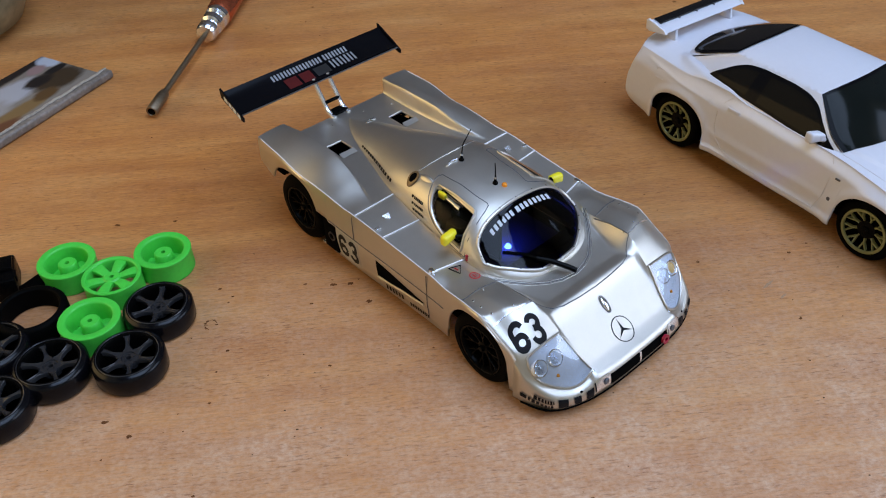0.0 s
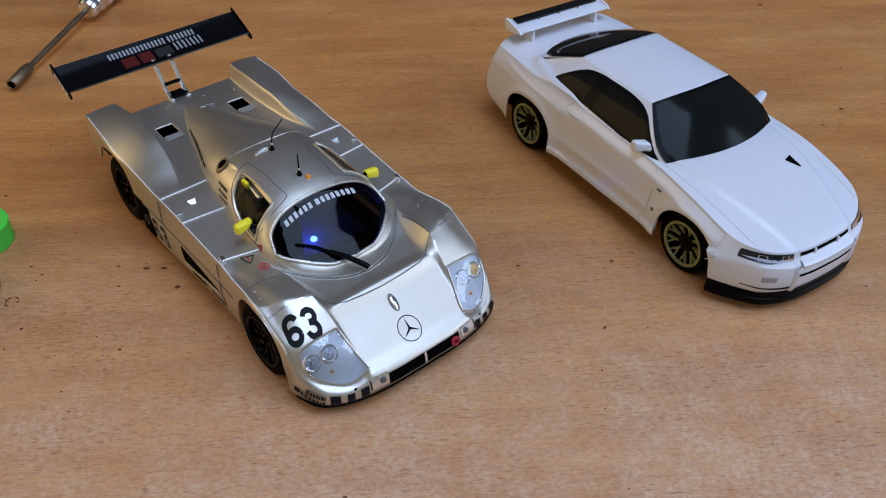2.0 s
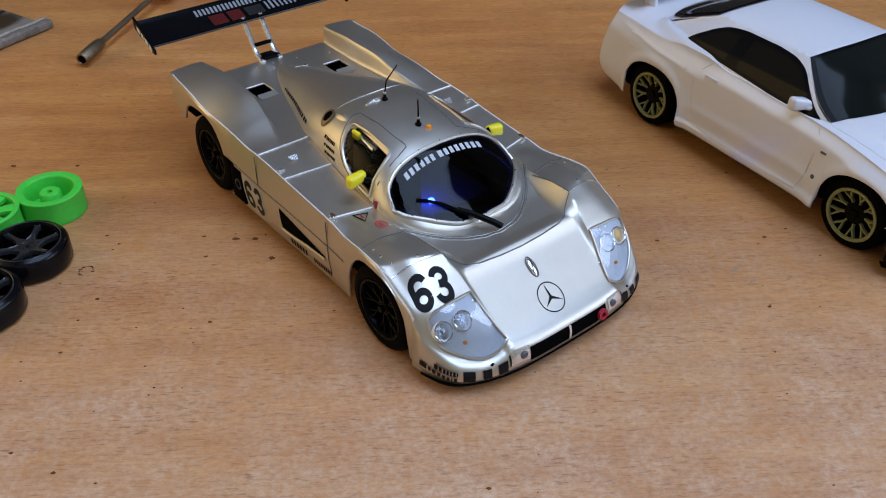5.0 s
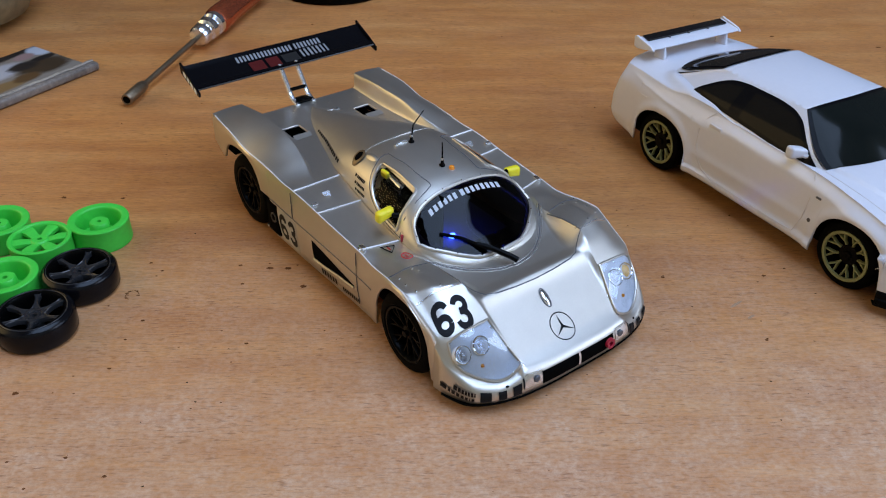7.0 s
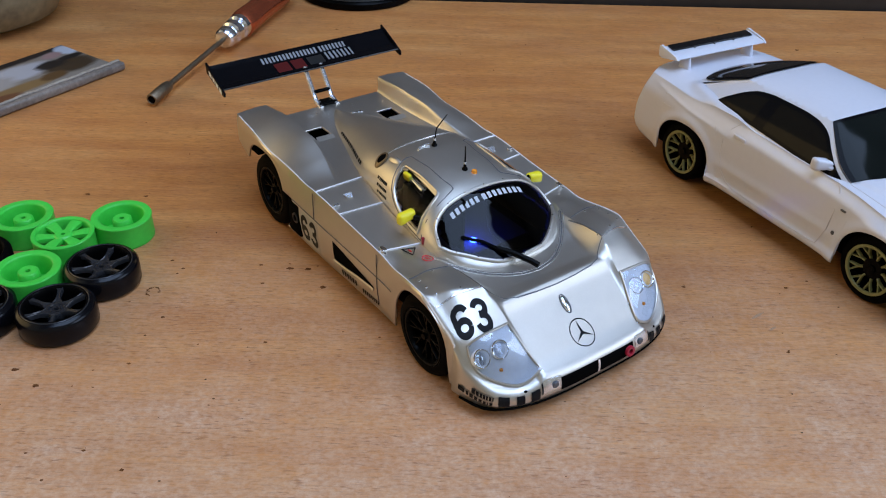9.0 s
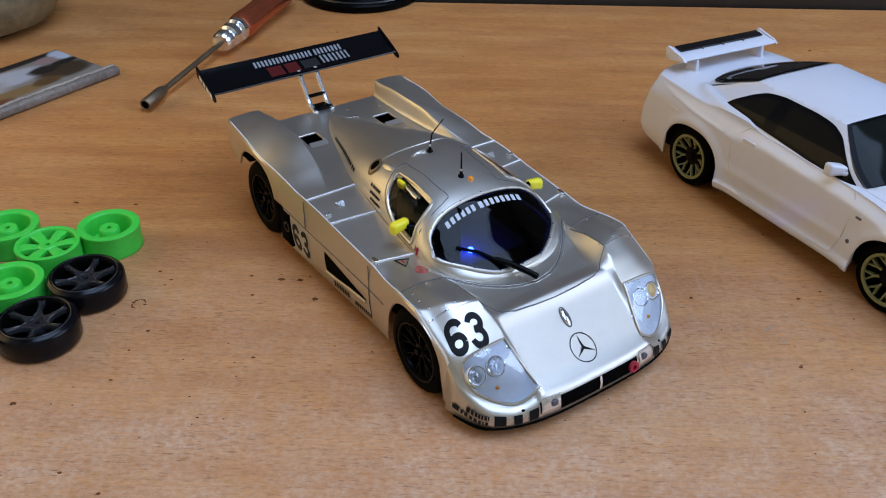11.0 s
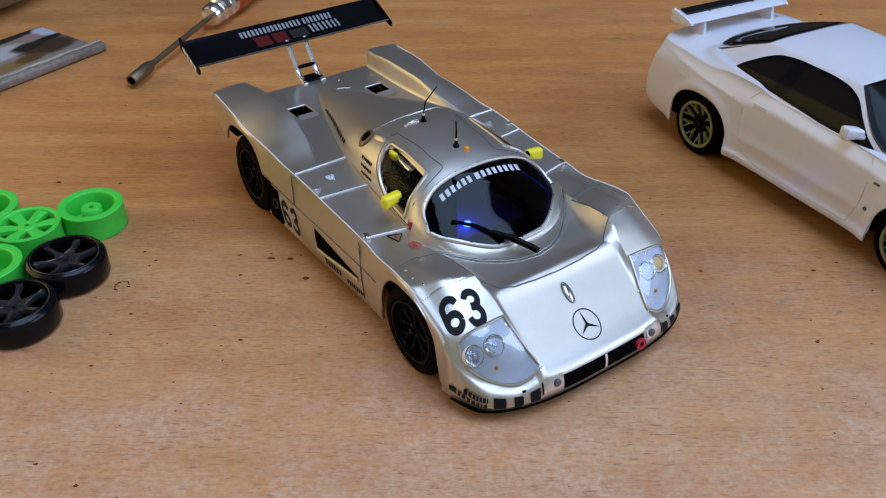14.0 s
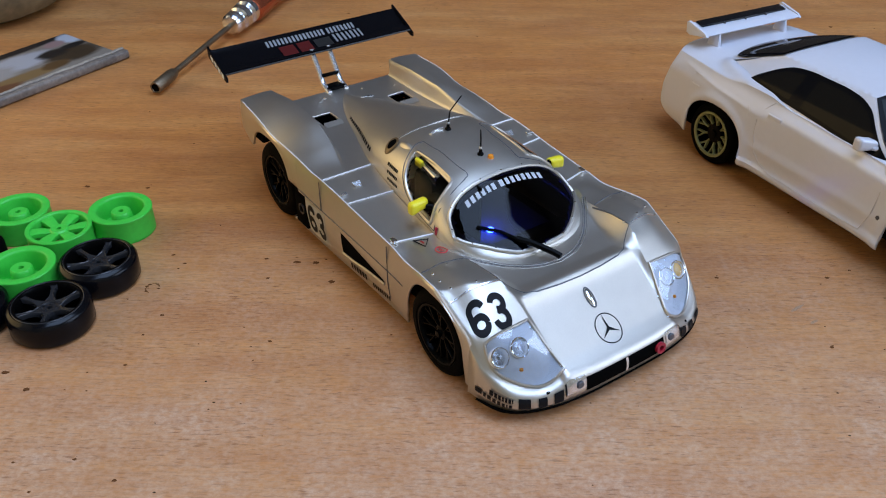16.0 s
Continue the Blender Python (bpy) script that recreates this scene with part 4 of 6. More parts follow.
for sg in (-1, 1):
    part("lamp_bucket", grid(lambda u, v: lamp_patch(u, v, sg, 0.10), 14, 14, sg > 0), plain("lamp_bucket_grey", (0.64, 0.66, 0.70), 0.5, 0.1) if sg < 0 else bpy.data.materials["lamp_bucket_grey"], racer, "grey headlight bucket")
    for k, (lx, ly) in enumerate(((65.3, 34.4 if sg < 0 else 32.0), (66.2, 28.6 if sg < 0 else 26.4))):
        c = (lx, sg * ly, top_a(lx, ly))
        e = (lx + 1.2, sg * ly, top_a(lx + 1.2, ly))
        tilt = math.atan2(c[2] - e[2], e[0] - c[0])
        M = Matrix.Translation((c[0], c[1], c[2] - (0.55 if sg < 0 else 0.95))) @ Matrix.Rotation(tilt, 4, "Y")
        part("headlamp", lathe([(2.9, -0.5), (2.9, 0.75), (2.6, 1.1), (2.2, 0.6), (1.1, -0.1), (0, -0.2)], 24, M), LAMPCELL, racer, "round chrome headlamp")
        part("lamp_ring", tube([tuple(M @ Vector((2.65 * math.cos(math.pi * i / 12), 2.65 * math.sin(math.pi * i / 12), 1.05))) for i in range(24)], 0.22, 6, True), CHROME, racer, "bright ring round the headlamp")
        part("lamp_bulb", lathe([(0, 0.5), (0.5, 0.35), (0.7, -0.1)], 12, M), CHROME, racer)
        part("headlamp_glass", lathe([(2.1, 0.55), (1.5, 0.9), (0.8, 1.1), (0, 1.15)], 20, M), LENS if not (sg > 0 and k == 0) else AMBER, racer)
    c = lamp_patch(0.62 if sg < 0 else 0.42, 0.66, sg)
    part("indicator_bulb", lathe([(0, 0.7), (0.5, 0.5), (0.6, 0)], 10, Matrix.Translation((c[0], c[1], c[2] + 0.1))), ORANGE, racer)
    part("headlight_cover", grid(lambda u, v: lamp_patch(u, v, sg, 0.75 + 0.9 * math.sin(math.pi * u) * math.sin(math.pi * v)), 14, 14, sg > 0), LENS, racer, "clear headlight cover")
    loop = [lamp_patch(i / 10, 0, sg, 0.5) for i in range(10)] + [lamp_patch(1, i / 10, sg, 0.5) for i in range(10)] + [lamp_patch(1 - i / 10, 1, sg, 0.5) for i in range(10)] + [lamp_patch(0, 1 - i / 10, sg, 0.5) for i in range(10)]
    part("headlight_frame", tube(loop, 0.42, 6, True), SILVER, racer)

# nose
def nose_pt(y, f, out=0.0):
    """A place on the nose fascia: f is 0 at the top, 1 at the bottom."""
    t = y / 39.7
    x0 = nose_x(t)
    z0 = top_a(x0, y, t)
    o = spl(f, [(0, 0), (0.1, 1.5), (0.25, 2.3), (0.5, 2.9), (0.75, 3.0), (1, 2.7)]) * (1 - 0.75 * sm((abs(t) - 0.86) / 0.14)) + out
    d = 0.01
    dx = (nose_x(t + d) - nose_x(t - d)) / (2 * d * 39.7)
    nv = Vector((1, -dx)).normalized()
    return (x0 + nv.x * o, y + nv.y * o, mix(z0, 4.4, f))


part("nose_intake", grid(lambda u, v: nose_pt(mix(-14.8, 14.0, u), mix(0.24, 0.80, v), 0.06), 24, 6), MATT, racer, "black slot in the nose")
part("intake_bar", grid(lambda u, v: nose_pt(mix(-0.7, 0.1, u), mix(0.24, 0.80, v), 0.18), 2, 6), TRIM, racer)
part("tow_hook", mapped(lathe([(0.8, -0.45), (1.7, -0.45), (1.7, 0.45), (0.8, 0.45)], 20, Matrix.Rotation(radians(80), 4, "Y"), close=True), lambda x, y, z: (x + 80.6, y + 11.6, z + 8.6)), RED, racer, "red ring-shaped tow hook")
for sg in (-1, 1):
    part("fog_lamp_panel", grid(lambda u, v: nose_pt(sg * mix(15.0, 20.8, u), mix(0.14, 0.66, v), 0.12), 8, 5, sg < 0), TRIM, racer)
    part("fog_lamp", mapped(lathe([(0, 0.4), (1.0, 0.35), (1.2, 0)], 16, Matrix.Rotation(radians(90), 4, "Y")), lambda x, y, z: (x + nose_pt(sg * 17.2, 0.42)[0] + 0.15, y + sg * 17.2, z + nose_pt(sg * 17.2, 0.42)[2])), GREYINK, racer, "small round grey nose lamp")
    word("sponsor_bar", [0.6, 0.5, 0.6], 0.42, 0.1, "xy", lambda u, v, z: nose_pt(sg * 27.2 + mix(-5.4, 5.4, u), mix(0.80, 0.26, v), 0.25), INK, racer)
    part("fog_lamp_edge", grid(lambda u, v: nose_pt(sg * mix(20.9, 21.3, u), mix(0.16, 0.64, v), 0.22), 2, 5, sg < 0), INK, racer)
word("sponsor_bar", [0.6, 0.3, 0.5, 0.5, 0.5, 0.45, 0.25, 0.5], 0.18, 0.1, "xy", lambda u, v, z: nose_pt(mix(-39.3, -33.8, u), mix(0.74, 0.58, v) + 0.02 * u, 0.22), INK, racer)
word("sponsor_bar", [0.55, 0.45, 0.4, 0.35, 0.35, 0.45, 0.25], 0.16, 0.1, "xy", lambda u, v, z: nose_pt(mix(-37.6, -33.6, u), mix(0.52, 0.34, v) - 0.02 * u, 0.22), INK, racer)
part("splitter", grid(lambda u, v: (lambda p: (p[0] + mix(0.0, -3, v), p[1] * mix(0.998, 0.95, v), mix(4.6, 3.2, sm(v * 3))))(nose_pt(mix(-39.2, 39.2, u), 1.0)), 60, 6), MATT, racer, "black lip under the nose", thick=0.6)

# hood badge shapes
part("hood_badge", on_top(mapped(lathe([(0, 0.62), (0.5, 0.52), (0.85, 0.25), (1.0, -0.1)], 24), lambda x, y, z: (63.3 + 2.3 * x, 1.15 * y - 0.6, z)), 0.05), CHROME, racer, "chrome oval nose badge")
part("hood_badge_ring", on_top(tube([(63.3 + 2.5 * math.cos(a), 1.3 * math.sin(a) - 0.6, 0) for a in [2 * math.pi * k / 24 for k in range(24)]], 0.16, 6, True), 0.12), GREYINK, racer)
part("emblem_ring", on_top(tube([(71.4 + 3.7 * math.cos(a), 4.05 * math.sin(a) - 0.4, 0) for a in [2 * math.pi * k / 40 for k in range(40)]], 0.14, 6, True), 0.1), INK, racer, "thin black emblem ring")
star = bmesh.new()
for k in range(3):
    a = math.pi + k * 2 * math.pi / 3
    pts = [(3.3 * math.cos(a), 3.8 * math.sin(a)), (0.42 * math.cos(a + 1.05), 0.46 * math.sin(a + 1.05)), (0, 0), (0.42 * math.cos(a - 1.05), 0.46 * math.sin(a - 1.05))]
    star.faces.new([star.verts.new((71.4 + 1.06 * x, y - 0.4, 0)) for x, y in pts])
part("emblem_star", on_top(sliced(star, 0.7), 0.16), INK, racer, "black three-pointed emblem")

# numbers
def ribbon(pts, w, z=0.0):
    """A flat stroke of one width along points."""
    bm = bmesh.new()
    prev = None
    for i, p in enumerate(pts):
        a, b = pts[max(0, i - 1)], pts[min(len(pts) - 1, i + 1)]
        d = Vector((b[0] - a[0], b[1] - a[1])).normalized() * w / 2
        row = (bm.verts.new((p[0] - d.y, p[1] + d.x, z)), bm.verts.new((p[0] + d.y, p[1] - d.x, z)))
        if prev:
            bm.faces.new((prev[0], prev[1], row[1], row[0]))
        prev = row
    bmesh.ops.recalc_face_normals(bm, faces=bm.faces)
    return bm


def arc(cx, cy, rx, ry, a0, a1, n=20):
    return [(cx + rx * math.cos(radians(mix(a0, a1, i / n))), cy + ry * math.sin(radians(mix(a0, a1, i / n)))) for i in range(n + 1)]


def number_63():
    """The figures 6 and 3 in heavy strokes, scaled to the unit square."""
    w = 1.4
    six = join(ribbon(arc(2.6, 2.25, 1.75, 1.5, 0, 360, 32), w), ribbon(arc(2.6, 5.0, 1.75, 1.45, 12, 180, 18) + [(0.85, 4.2), (0.85, 3.2), (0.85, 2.3)], w, 0.04))
    three = join(ribbon(arc(8.2, 5.1, 1.65, 1.35, 170, -90, 22) + [(7.7, 3.75)], w), ribbon([(7.7, 3.9)] + arc(8.2, 2.25, 1.75, 1.5, 90, -172, 24), w, 0.04))
    return mapped(join(six, three), lambda x, y, z: ((x - 0.1) / 10.6, y / 7.2, z))


N0, NA, NB = Vector((52.1, -36.7)), Vector((2.3, 11.2)), Vector((8.8, -1.5))
part("race_number", on_top(mapped(sliced(number_63(), 0.09), lambda u, v, z: (N0.x + NA.x * u + NB.x * (1 - v), N0.y + NA.y * u + NB.y * (1 - v), z)), 0.14), INK, racer, "large black race number 63")


def on_side(bm, lift=0.15):
    return mapped(bm, lambda x, z, q: (x, -(spl(x, HWA) + 0.35 - 1.3 * sm((16 - z) / 14) + lift + q), z))


part("number_plate", on_side(sliced(mapped(bars([1]), lambda u, v, z: (mix(-32.3, -19.4, u), mix(6.2, 18.8, v), 0)), 1.5), 0.08), plain("ivory_decal", (0.46, 0.43, 0.38), 0.45), racer, "pale number panel")
part("race_number", on_side(sliced(mapped(number_63(), lambda u, v, z: (mix(-31.4, -20.2, u), mix(7.2, 18.0, v), z)), 1.5), 0.16), INK, racer, "black race number 63")
part("side_duct", on_side(sliced(mapped(grid(lambda u, v: (u, v, 0), 1, 1), lambda u, v, z: (mix(-9.6, 15.4, u), mix(mix(9.8, 12.2, u), mix(17.6, 13.4, u ** 0.85), v), 0)), 1.2), 0.06), MATT, racer, "black wedge-shaped side duct")
part("duct_lip", tube([(x, -(spl(x, HWA) + 0.4 - 1.3 * sm((16 - z) / 14)), z) for x, z in ((-9.6, 9.6), (-3, 10.1), (5, 11.4), (15.4, 12.4))], 0.5, 6), SILVER, racer)
def side_xy(x, z):
    return (x, -(spl(x, HWA) + 0.35 - 1.3 * sm((16 - z) / 14) + 0.14), z)


word("sponsor_bar", [0.6] * 6, 0.35, 0.1, "x", lambda u, v, z: side_xy(mix(-5.5, 4.0, u), mix(5.9, 8.2, v) + 0.6 * u), INK, racer)
word("sponsor_bar", [0.6] * 8, 0.35, 0.1, "x", lambda u, v, z: side_xy(mix(7.5, 17.5, u), mix(6.2, 8.0, v) + 0.6 * u), INK, racer)
part("side_seam", tube([(x, -(spl(x, HWA) + 0.36 - 1.3 * sm((16 - 19.5) / 14)), spl(x, [(-37, 20.2), (26, 18.2)])) for x in range(-37, 27, 3)], 0.22, 6), GREYINK, racer)
part("side_seam", tube([side_xy(17.6, z) for z in (8, 14, 18.5, 23, 27.2)], 0.15, 6), GREYINK, racer)
part("side_seam", tube([side_xy(-21.5, z) for z in (19.8, 24, 28, 30.2)], 0.15, 6), GREYINK, racer)
part("side_panel", box(-36.6, -38.6, 13.0, 8.0, 1.4, 13, bev=0.3), MATT, racer, "black engine bay side panel")
part("panel_roundel", lathe([(1.4, 0), (1.9, 0), (1.9, 0.5), (1.4, 0.5)], 20, Matrix.Translation((-35.4, -39.25, 13.5)) @ Matrix.Rotation(radians(90), 4, "X"), close=True), GREY, racer)
part("sill_rail", box(-40.5, -37.4, 5.2, 8, 1.6, 0.9, bev=0.2), TRIM, racer)


def on_cab_side(u, v, z):
    """Side of the engine cover: u backwards from the seam, v up."""
    x = mix(-24, -52, 1 - u)
    zz = cab_base(x) + (spl(x, CREST) - cab_base(x)) * mix(0.27, 0.365, v)
    return (x, -(cab_y(x, zz) + 0.12), zz + 0.06)


word("sponsor_bar", [0.6] * 8 + [0.3] + [0.6] * 4 + [0.01] + [0.6] * 2, 0.24, 0.05, "x", on_cab_side, INK, racer)
for k in range(3):
    word("name_bar", [1.0, 0.01, 0.6, 0.7, 0.6, 0.7, 0.6, 0.6], 0.2, 0.2, "x", lambda u, v, z, k=k: (lambda x, zz: (x, -(cab_y(x, zz) + 0.1), zz))(mix(-10.0, -3.4, u) + 0.9 * k, mix(36.0, 36.9, v) - 2.0 * k), INK, racer)
tri = join(tube([(20.8, -31.3, 0), (22.3, -27.2, 0), (25.6, -30.4, 0)], 0.22, 5, True))
part("warning_triangle", on_top(tri, 0.12), INK, racer, "small black and red warning triangle")
part("warning_mark", on_top(box(22.8, -29.6, 0, 1.7, 0.5, 0.1), 0.12), REDINK, racer)
part("extinguisher_mark", on_top(tube([(29.6 + 1.7 * math.cos(2 * math.pi * k / 24), -27.6 + 1.7 * math.sin(2 * math.pi * k / 24), 0) for k in range(24)], 0.2, 5, True), 0.12), REDINK, racer, "red circle with letter E")
part("extinguisher_letter", on_top(mapped(lettering("E", 0.02), lambda u, v, z: (29.6 + mix(-0.8, 0.8, 1 - v), -27.6 + mix(-0.6, 0.6, u), 0)), 0.16), REDINK, racer)

# rear wing
def wing_z(q):
    return 48.2 - 5.0 * q + 0.9 * (2 * q - 1) ** 2


def wing_bm():
    n = 14
    bm = bmesh.new()
    rows = []
    for s in (-39.6, 39.6):
        up = [(mix(-100.5, -88.4, i / n), s, wing_z(i / n) - 0.9) for i in range(n + 1)]
        dn = [(x, y, z - 0.7 - 1.3 * math.sin(math.pi * i / n)) for i, (x, y, z) in enumerate(up)]
        rows.append([bm.verts.new(p) for p in up + dn[::-1]])
    m = len(rows[0])
    for k in range(m):
        bm.faces.new((rows[0][k], rows[0][(k + 1) % m], rows[1][(k + 1) % m], rows[1][k]))
    bm.faces.new(rows[0][::-1]); bm.faces.new(rows[1])
    bmesh.ops.recalc_face_normals(bm, faces=bm.faces)
    return bm


part("rear_wing", wing_bm(), GLOSSBLACK, racer, "glossy black rear wing")
part("wing_edge", tube([(-88.3, y, wing_z(1) - 1.2) for y in (-39.5, 0, 39.5)], 0.3, 6), GREY, racer)
for sg in (-1, 1):
    prof = [(-102, 49.3), (-98, 47.6), (-92, 44.9), (-86.8, 42.2), (-86.8, 40.6), (-88.6, 40.9), (-92, 42.2), (-98, 44.0), (-101.6, 45.4)]
    part("end_plate", mapped(extrude_poly(prof, 0.8, 0.1), lambda x, y, z: (x, sg * (40.2 - z), y)), GLOSSBLACK, racer, "black wing end plate")
word("plate_bar", [1, 0.8, 1, 0.9], 0.3, 0.5, "x", lambda u, v, z: (mix(-99, -88.5, u), -40.32, mix(45.9, 41.6, u) + mix(-0.6, 1.3, v)), WHITEINK, racer)


def on_wing(u, v, lift=0.1, y0=-18, y1=18, q0=0.2, q1=0.5):
    q = mix(q1, q0, v)
    return (mix(-100.5, -88.4, q), mix(y0, y1, u), wing_z(q) - 0.9 + lift)


word("wing_bar", [0.26, 0.26] * 8 + [0.02] + [0.26, 0.26] * 4, 0.2, 0.5, "x", lambda u, v, z: on_wing(u, v, 0.12, -18.8, 18.8, 0.14, 0.34), PALEINK, racer, "white bars along the wing")
word("wing_bar", [1, 0.9], 0.2, 0.5, "x", lambda u, v, z: on_wing(u, v, 0.12, -15.0, -2.2, 0.42, 0.84), DARKRED, racer, "dark red block mark on the wing")
word("wing_bar", [1], 0.25, 0.5, "x", lambda u, v, z: on_wing(u, v, 0.12, -0.6, 6.4, 0.44, 0.80), GREY, racer)
word("wing_bar", [0.4, 0.5, 0.5, 0.4, 0.5, 0.4, 0.4], 0.5, 0.5, "x", lambda u, v, z: on_wing(u, v, 0.12, 8.0, 20.0, 0.40, 0.74), PALEINK, racer)
for y in (-3.6, 3.6):
    part("wing_strut", join(tube([(-78.2, y, 30.4), (-82.6, y, 32.0), (-84.6, y, 34.6), (-91, y, 43.4)], 1.0, 8)), TRIM, racer, "bright metal wing strut")
part("strut_bracket", join(box(-84.3, 0, 35.0, 1.2, 7.4, 1.3, bev=0.3), box(-81.0, 0, 31.3, 4.4, 8.0, 1.3, bev=0.3)), BLACK, racer)

# underside
for sg in (-1, 1):
    part("wheel_well", box(-72.5, sg * 31, 26.5, 9, 12, 6.5, bev=0.4), MATT, racer, "black wheel well liner")
part("chassis", join(box(0, 0, 8.5, 118, 58, 9, bev=1), box(-66, 0, 17, 26, 50, 14, bev=1), box(64, 0, 6.2, 26, 54, 6, bev=1), box(42, 0, 20, 22, 48, 7, bev=1)), MATT, racer, "black plastic chassis")


def racer_wheel(x, y, r, w, rim_r, sg):
    M = pose(x * MM, sg * y * MM, r * MM, 90 if sg < 0 else -90, 0, 0)
    wh = part("wheel", lathe(tyre_profile(r, rim_r, w, 1.8), 56, close=True), RUBBER, racer, "black slick tyre on a dark rim")
    wh.matrix_basis = M
    part("rim", rim_bm(rim_r + 0.2, w - 0.6, w / 2 - 1.6), BLACK, wh)
    part("hub", lathe([(0, w / 2 - 0.4), (1.0, w / 2 - 0.5), (1.1, w / 2 - 1.4), (2.2, w / 2 - 1.7), (2.4, w / 2 - 3.5), (0, w / 2 - 3.5)], 20), BLACK, wh)
    sp = part("spoke", fork_bm(1.8, 4.2, rim_r - 0.7, 1.3, 0.75, w / 2 - 1.8, w / 2 - 1.0, 1.4), BLACK, wh)
    for k in range(1, 8):
        again(sp, wh, Matrix.Rotation(2 * math.pi * k / 8, 4, "Z"))
    part("rim_well", lathe([(0, -w / 2 + 1.2), (rim_r - 0.8, -w / 2 + 1.2)], 24), MATT, wh)
    return wh


for sg in (-1, 1):
    racer_wheel(44.4, 34.9, 13.1, 10.0, 9.2, sg)
    racer_wheel(-57.4, 32.0, 13.6, 12.0, 9.0, sg)

# ---- white road car ----
KX, KY = 0.56, -0.8285
CAR_K = Matrix.Translation((KX * -0.1718 - KY * 0.3048, KY * -0.1718 + KX * 0.3048, 0)) @ Matrix.Rotation(math.atan2(KY, KX), 4, "Z")
coupe = thing("model_coupe", CAR_K, "white model sports coupe with dark windows and olive rims", "model car")

HWK = [(-82, 29.2), (-76, 31.6), (-62, 33.6), (-47, 34.6), (-34, 34.0), (-20, 33.4), (20, 33.4), (32, 33.9), (46, 34.6), (58, 34.5), (64, 34.0)]
SHOULDER = [(-82, 35.5), (-76, 37.4), (-60, 37.8), (-40, 37.6), (-20, 36.3), (10, 34.8), (28, 34.2), (44, 32.5), (56, 30.0), (66, 27.4), (74, 25.4), (82, 24.0)]
CROWN = [(-82, 36.6), (-76, 38.3), (-62, 39.0), (-36, 38.0), (-12, 36.2), (10, 35.2), (34, 35.4), (44, 34.6), (54, 32.9), (64, 30.4), (72, 27.8), (78, 25.4), (82, 24.0)]


def nose_k(t):
    return 64.0 + 18.0 * (1 - min(1, abs(t)) ** 3.0) ** 0.62


def tail_k(t):
    return -80.3 + 5.5 * abs(t) ** 3.5


BELT_Y = [(-56, 25.2), (-46, 28.8), (-34, 30.9), (-10, 30.9), (20, 30.8), (29, 27.8)]


def top_k(x, y):
    a = abs(y)
    w = spl(min(x, 64), HWK)
    q = min(1, a / w)
    s, c = spl(x, SHOULDER), spl(x, CROWN)
    z = mix(c, s, q ** 2.4) - 2.0 * q ** 7 * sm((-4 - x) / 24)
    if x < -12:
        off = a - spl(x, BELT_Y)
        foot = 1 - min(1, max(0, off / 3.8, (-3.0 - off) / 3.0))
        z += 2.1 * foot ** 2 * sm((-12 - x) / 14) * sm((x + 58) / 8)
    if x > 24:
        ridge = spl(x, [(24, 25.6), (34, 24.4), (48, 22.4), (60, 19.8), (71, 16.8), (82, 14.2)])
        z += 0.75 * (1 - sm((a - ridge + 0.4) / 0.9)) * sm((x - 24) / 6) * sm((84 - x) / 6)
    return z


def low_k(x):
    if x < -61.5:
        return spl(x, [(-83, 9.5), (-61.5, 7.5)])
    if x < -30.5:
        u = abs((x + 46.2) / 15.5)
        return max(6.6, 11.6 + 14.0 * max(0, 1 - u ** 2.3) ** (1 / 2.3)) if u < 1 else 6.6
    if x < 34.8:
        return 7.2
    if x < 63.6:
        u = abs((x - 49.2) / 14.4)
        return max(7.0, 11.4 + 14.6 * max(0, 1 - u ** 2.3) ** (1 / 2.3)) if u < 1 else 7.0
    return 8.4


def side_out(x, z):
    """How far the side stands off the plan outline at a height: swage line, flares, skirt."""
    s = spl(x, SHOULDER)
    soft = mix(5.5, 10.0, sm((-8 - x) / 24))
    o = -2.4 * sm((z - (s - soft)) / soft) ** 1.5
    o += 0.45 * math.exp(-((z - 17.0) / 2.0) ** 2) * sm((x + 32) / 8) * sm((34 - x) / 8)
    crease = spl(x, [(-70, 34.6), (-63.5, 33.8), (-49.6, 32.2), (-35, 30.6), (-20, 28.6)])
    o += 0.22 * math.exp(-((z - crease) / 0.9) ** 2) * sm((x + 74) / 8) * sm((-18 - x) / 12)
    o += 1.9 * sm((spl(x, [(58, 20.9), (64, 21.8), (72, 22.4)]) - z) / 0.8) * sm((x - 58.5) / 3.0)
    o += (0.9 * sm((11.4 - z) / 1.2) - 1.5 * sm((8.8 - z) / 2.4)) * sm((x + 40) / 6) * sm((40 - x) / 6)
    o -= 0.8 * sm((14 - z) / 6) * (1 - sm((x + 40) / 6) * sm((40 - x) / 6))
    for c in (-46.2, 49.2):
        r = math.hypot((x - c) / 16.2, (z - 11.4) / 15.6)
        o += 0.7 * math.exp(-((r - 1.03) / 0.13) ** 2)
    return o


def tail_off(z):
    """How far the rear bumper stands out behind the boot's edge at a height."""
    return spl(z, [(8.6, -1.0), (11, -4.0), (15, -5.2), (20, -5.0), (27, -3.0), (33, -1.0), (37, 0)])


def side_pt(x, z, lift=0.0):
    return spl(min(max(x, -82), 64), HWK) + side_out(x, z) + lift


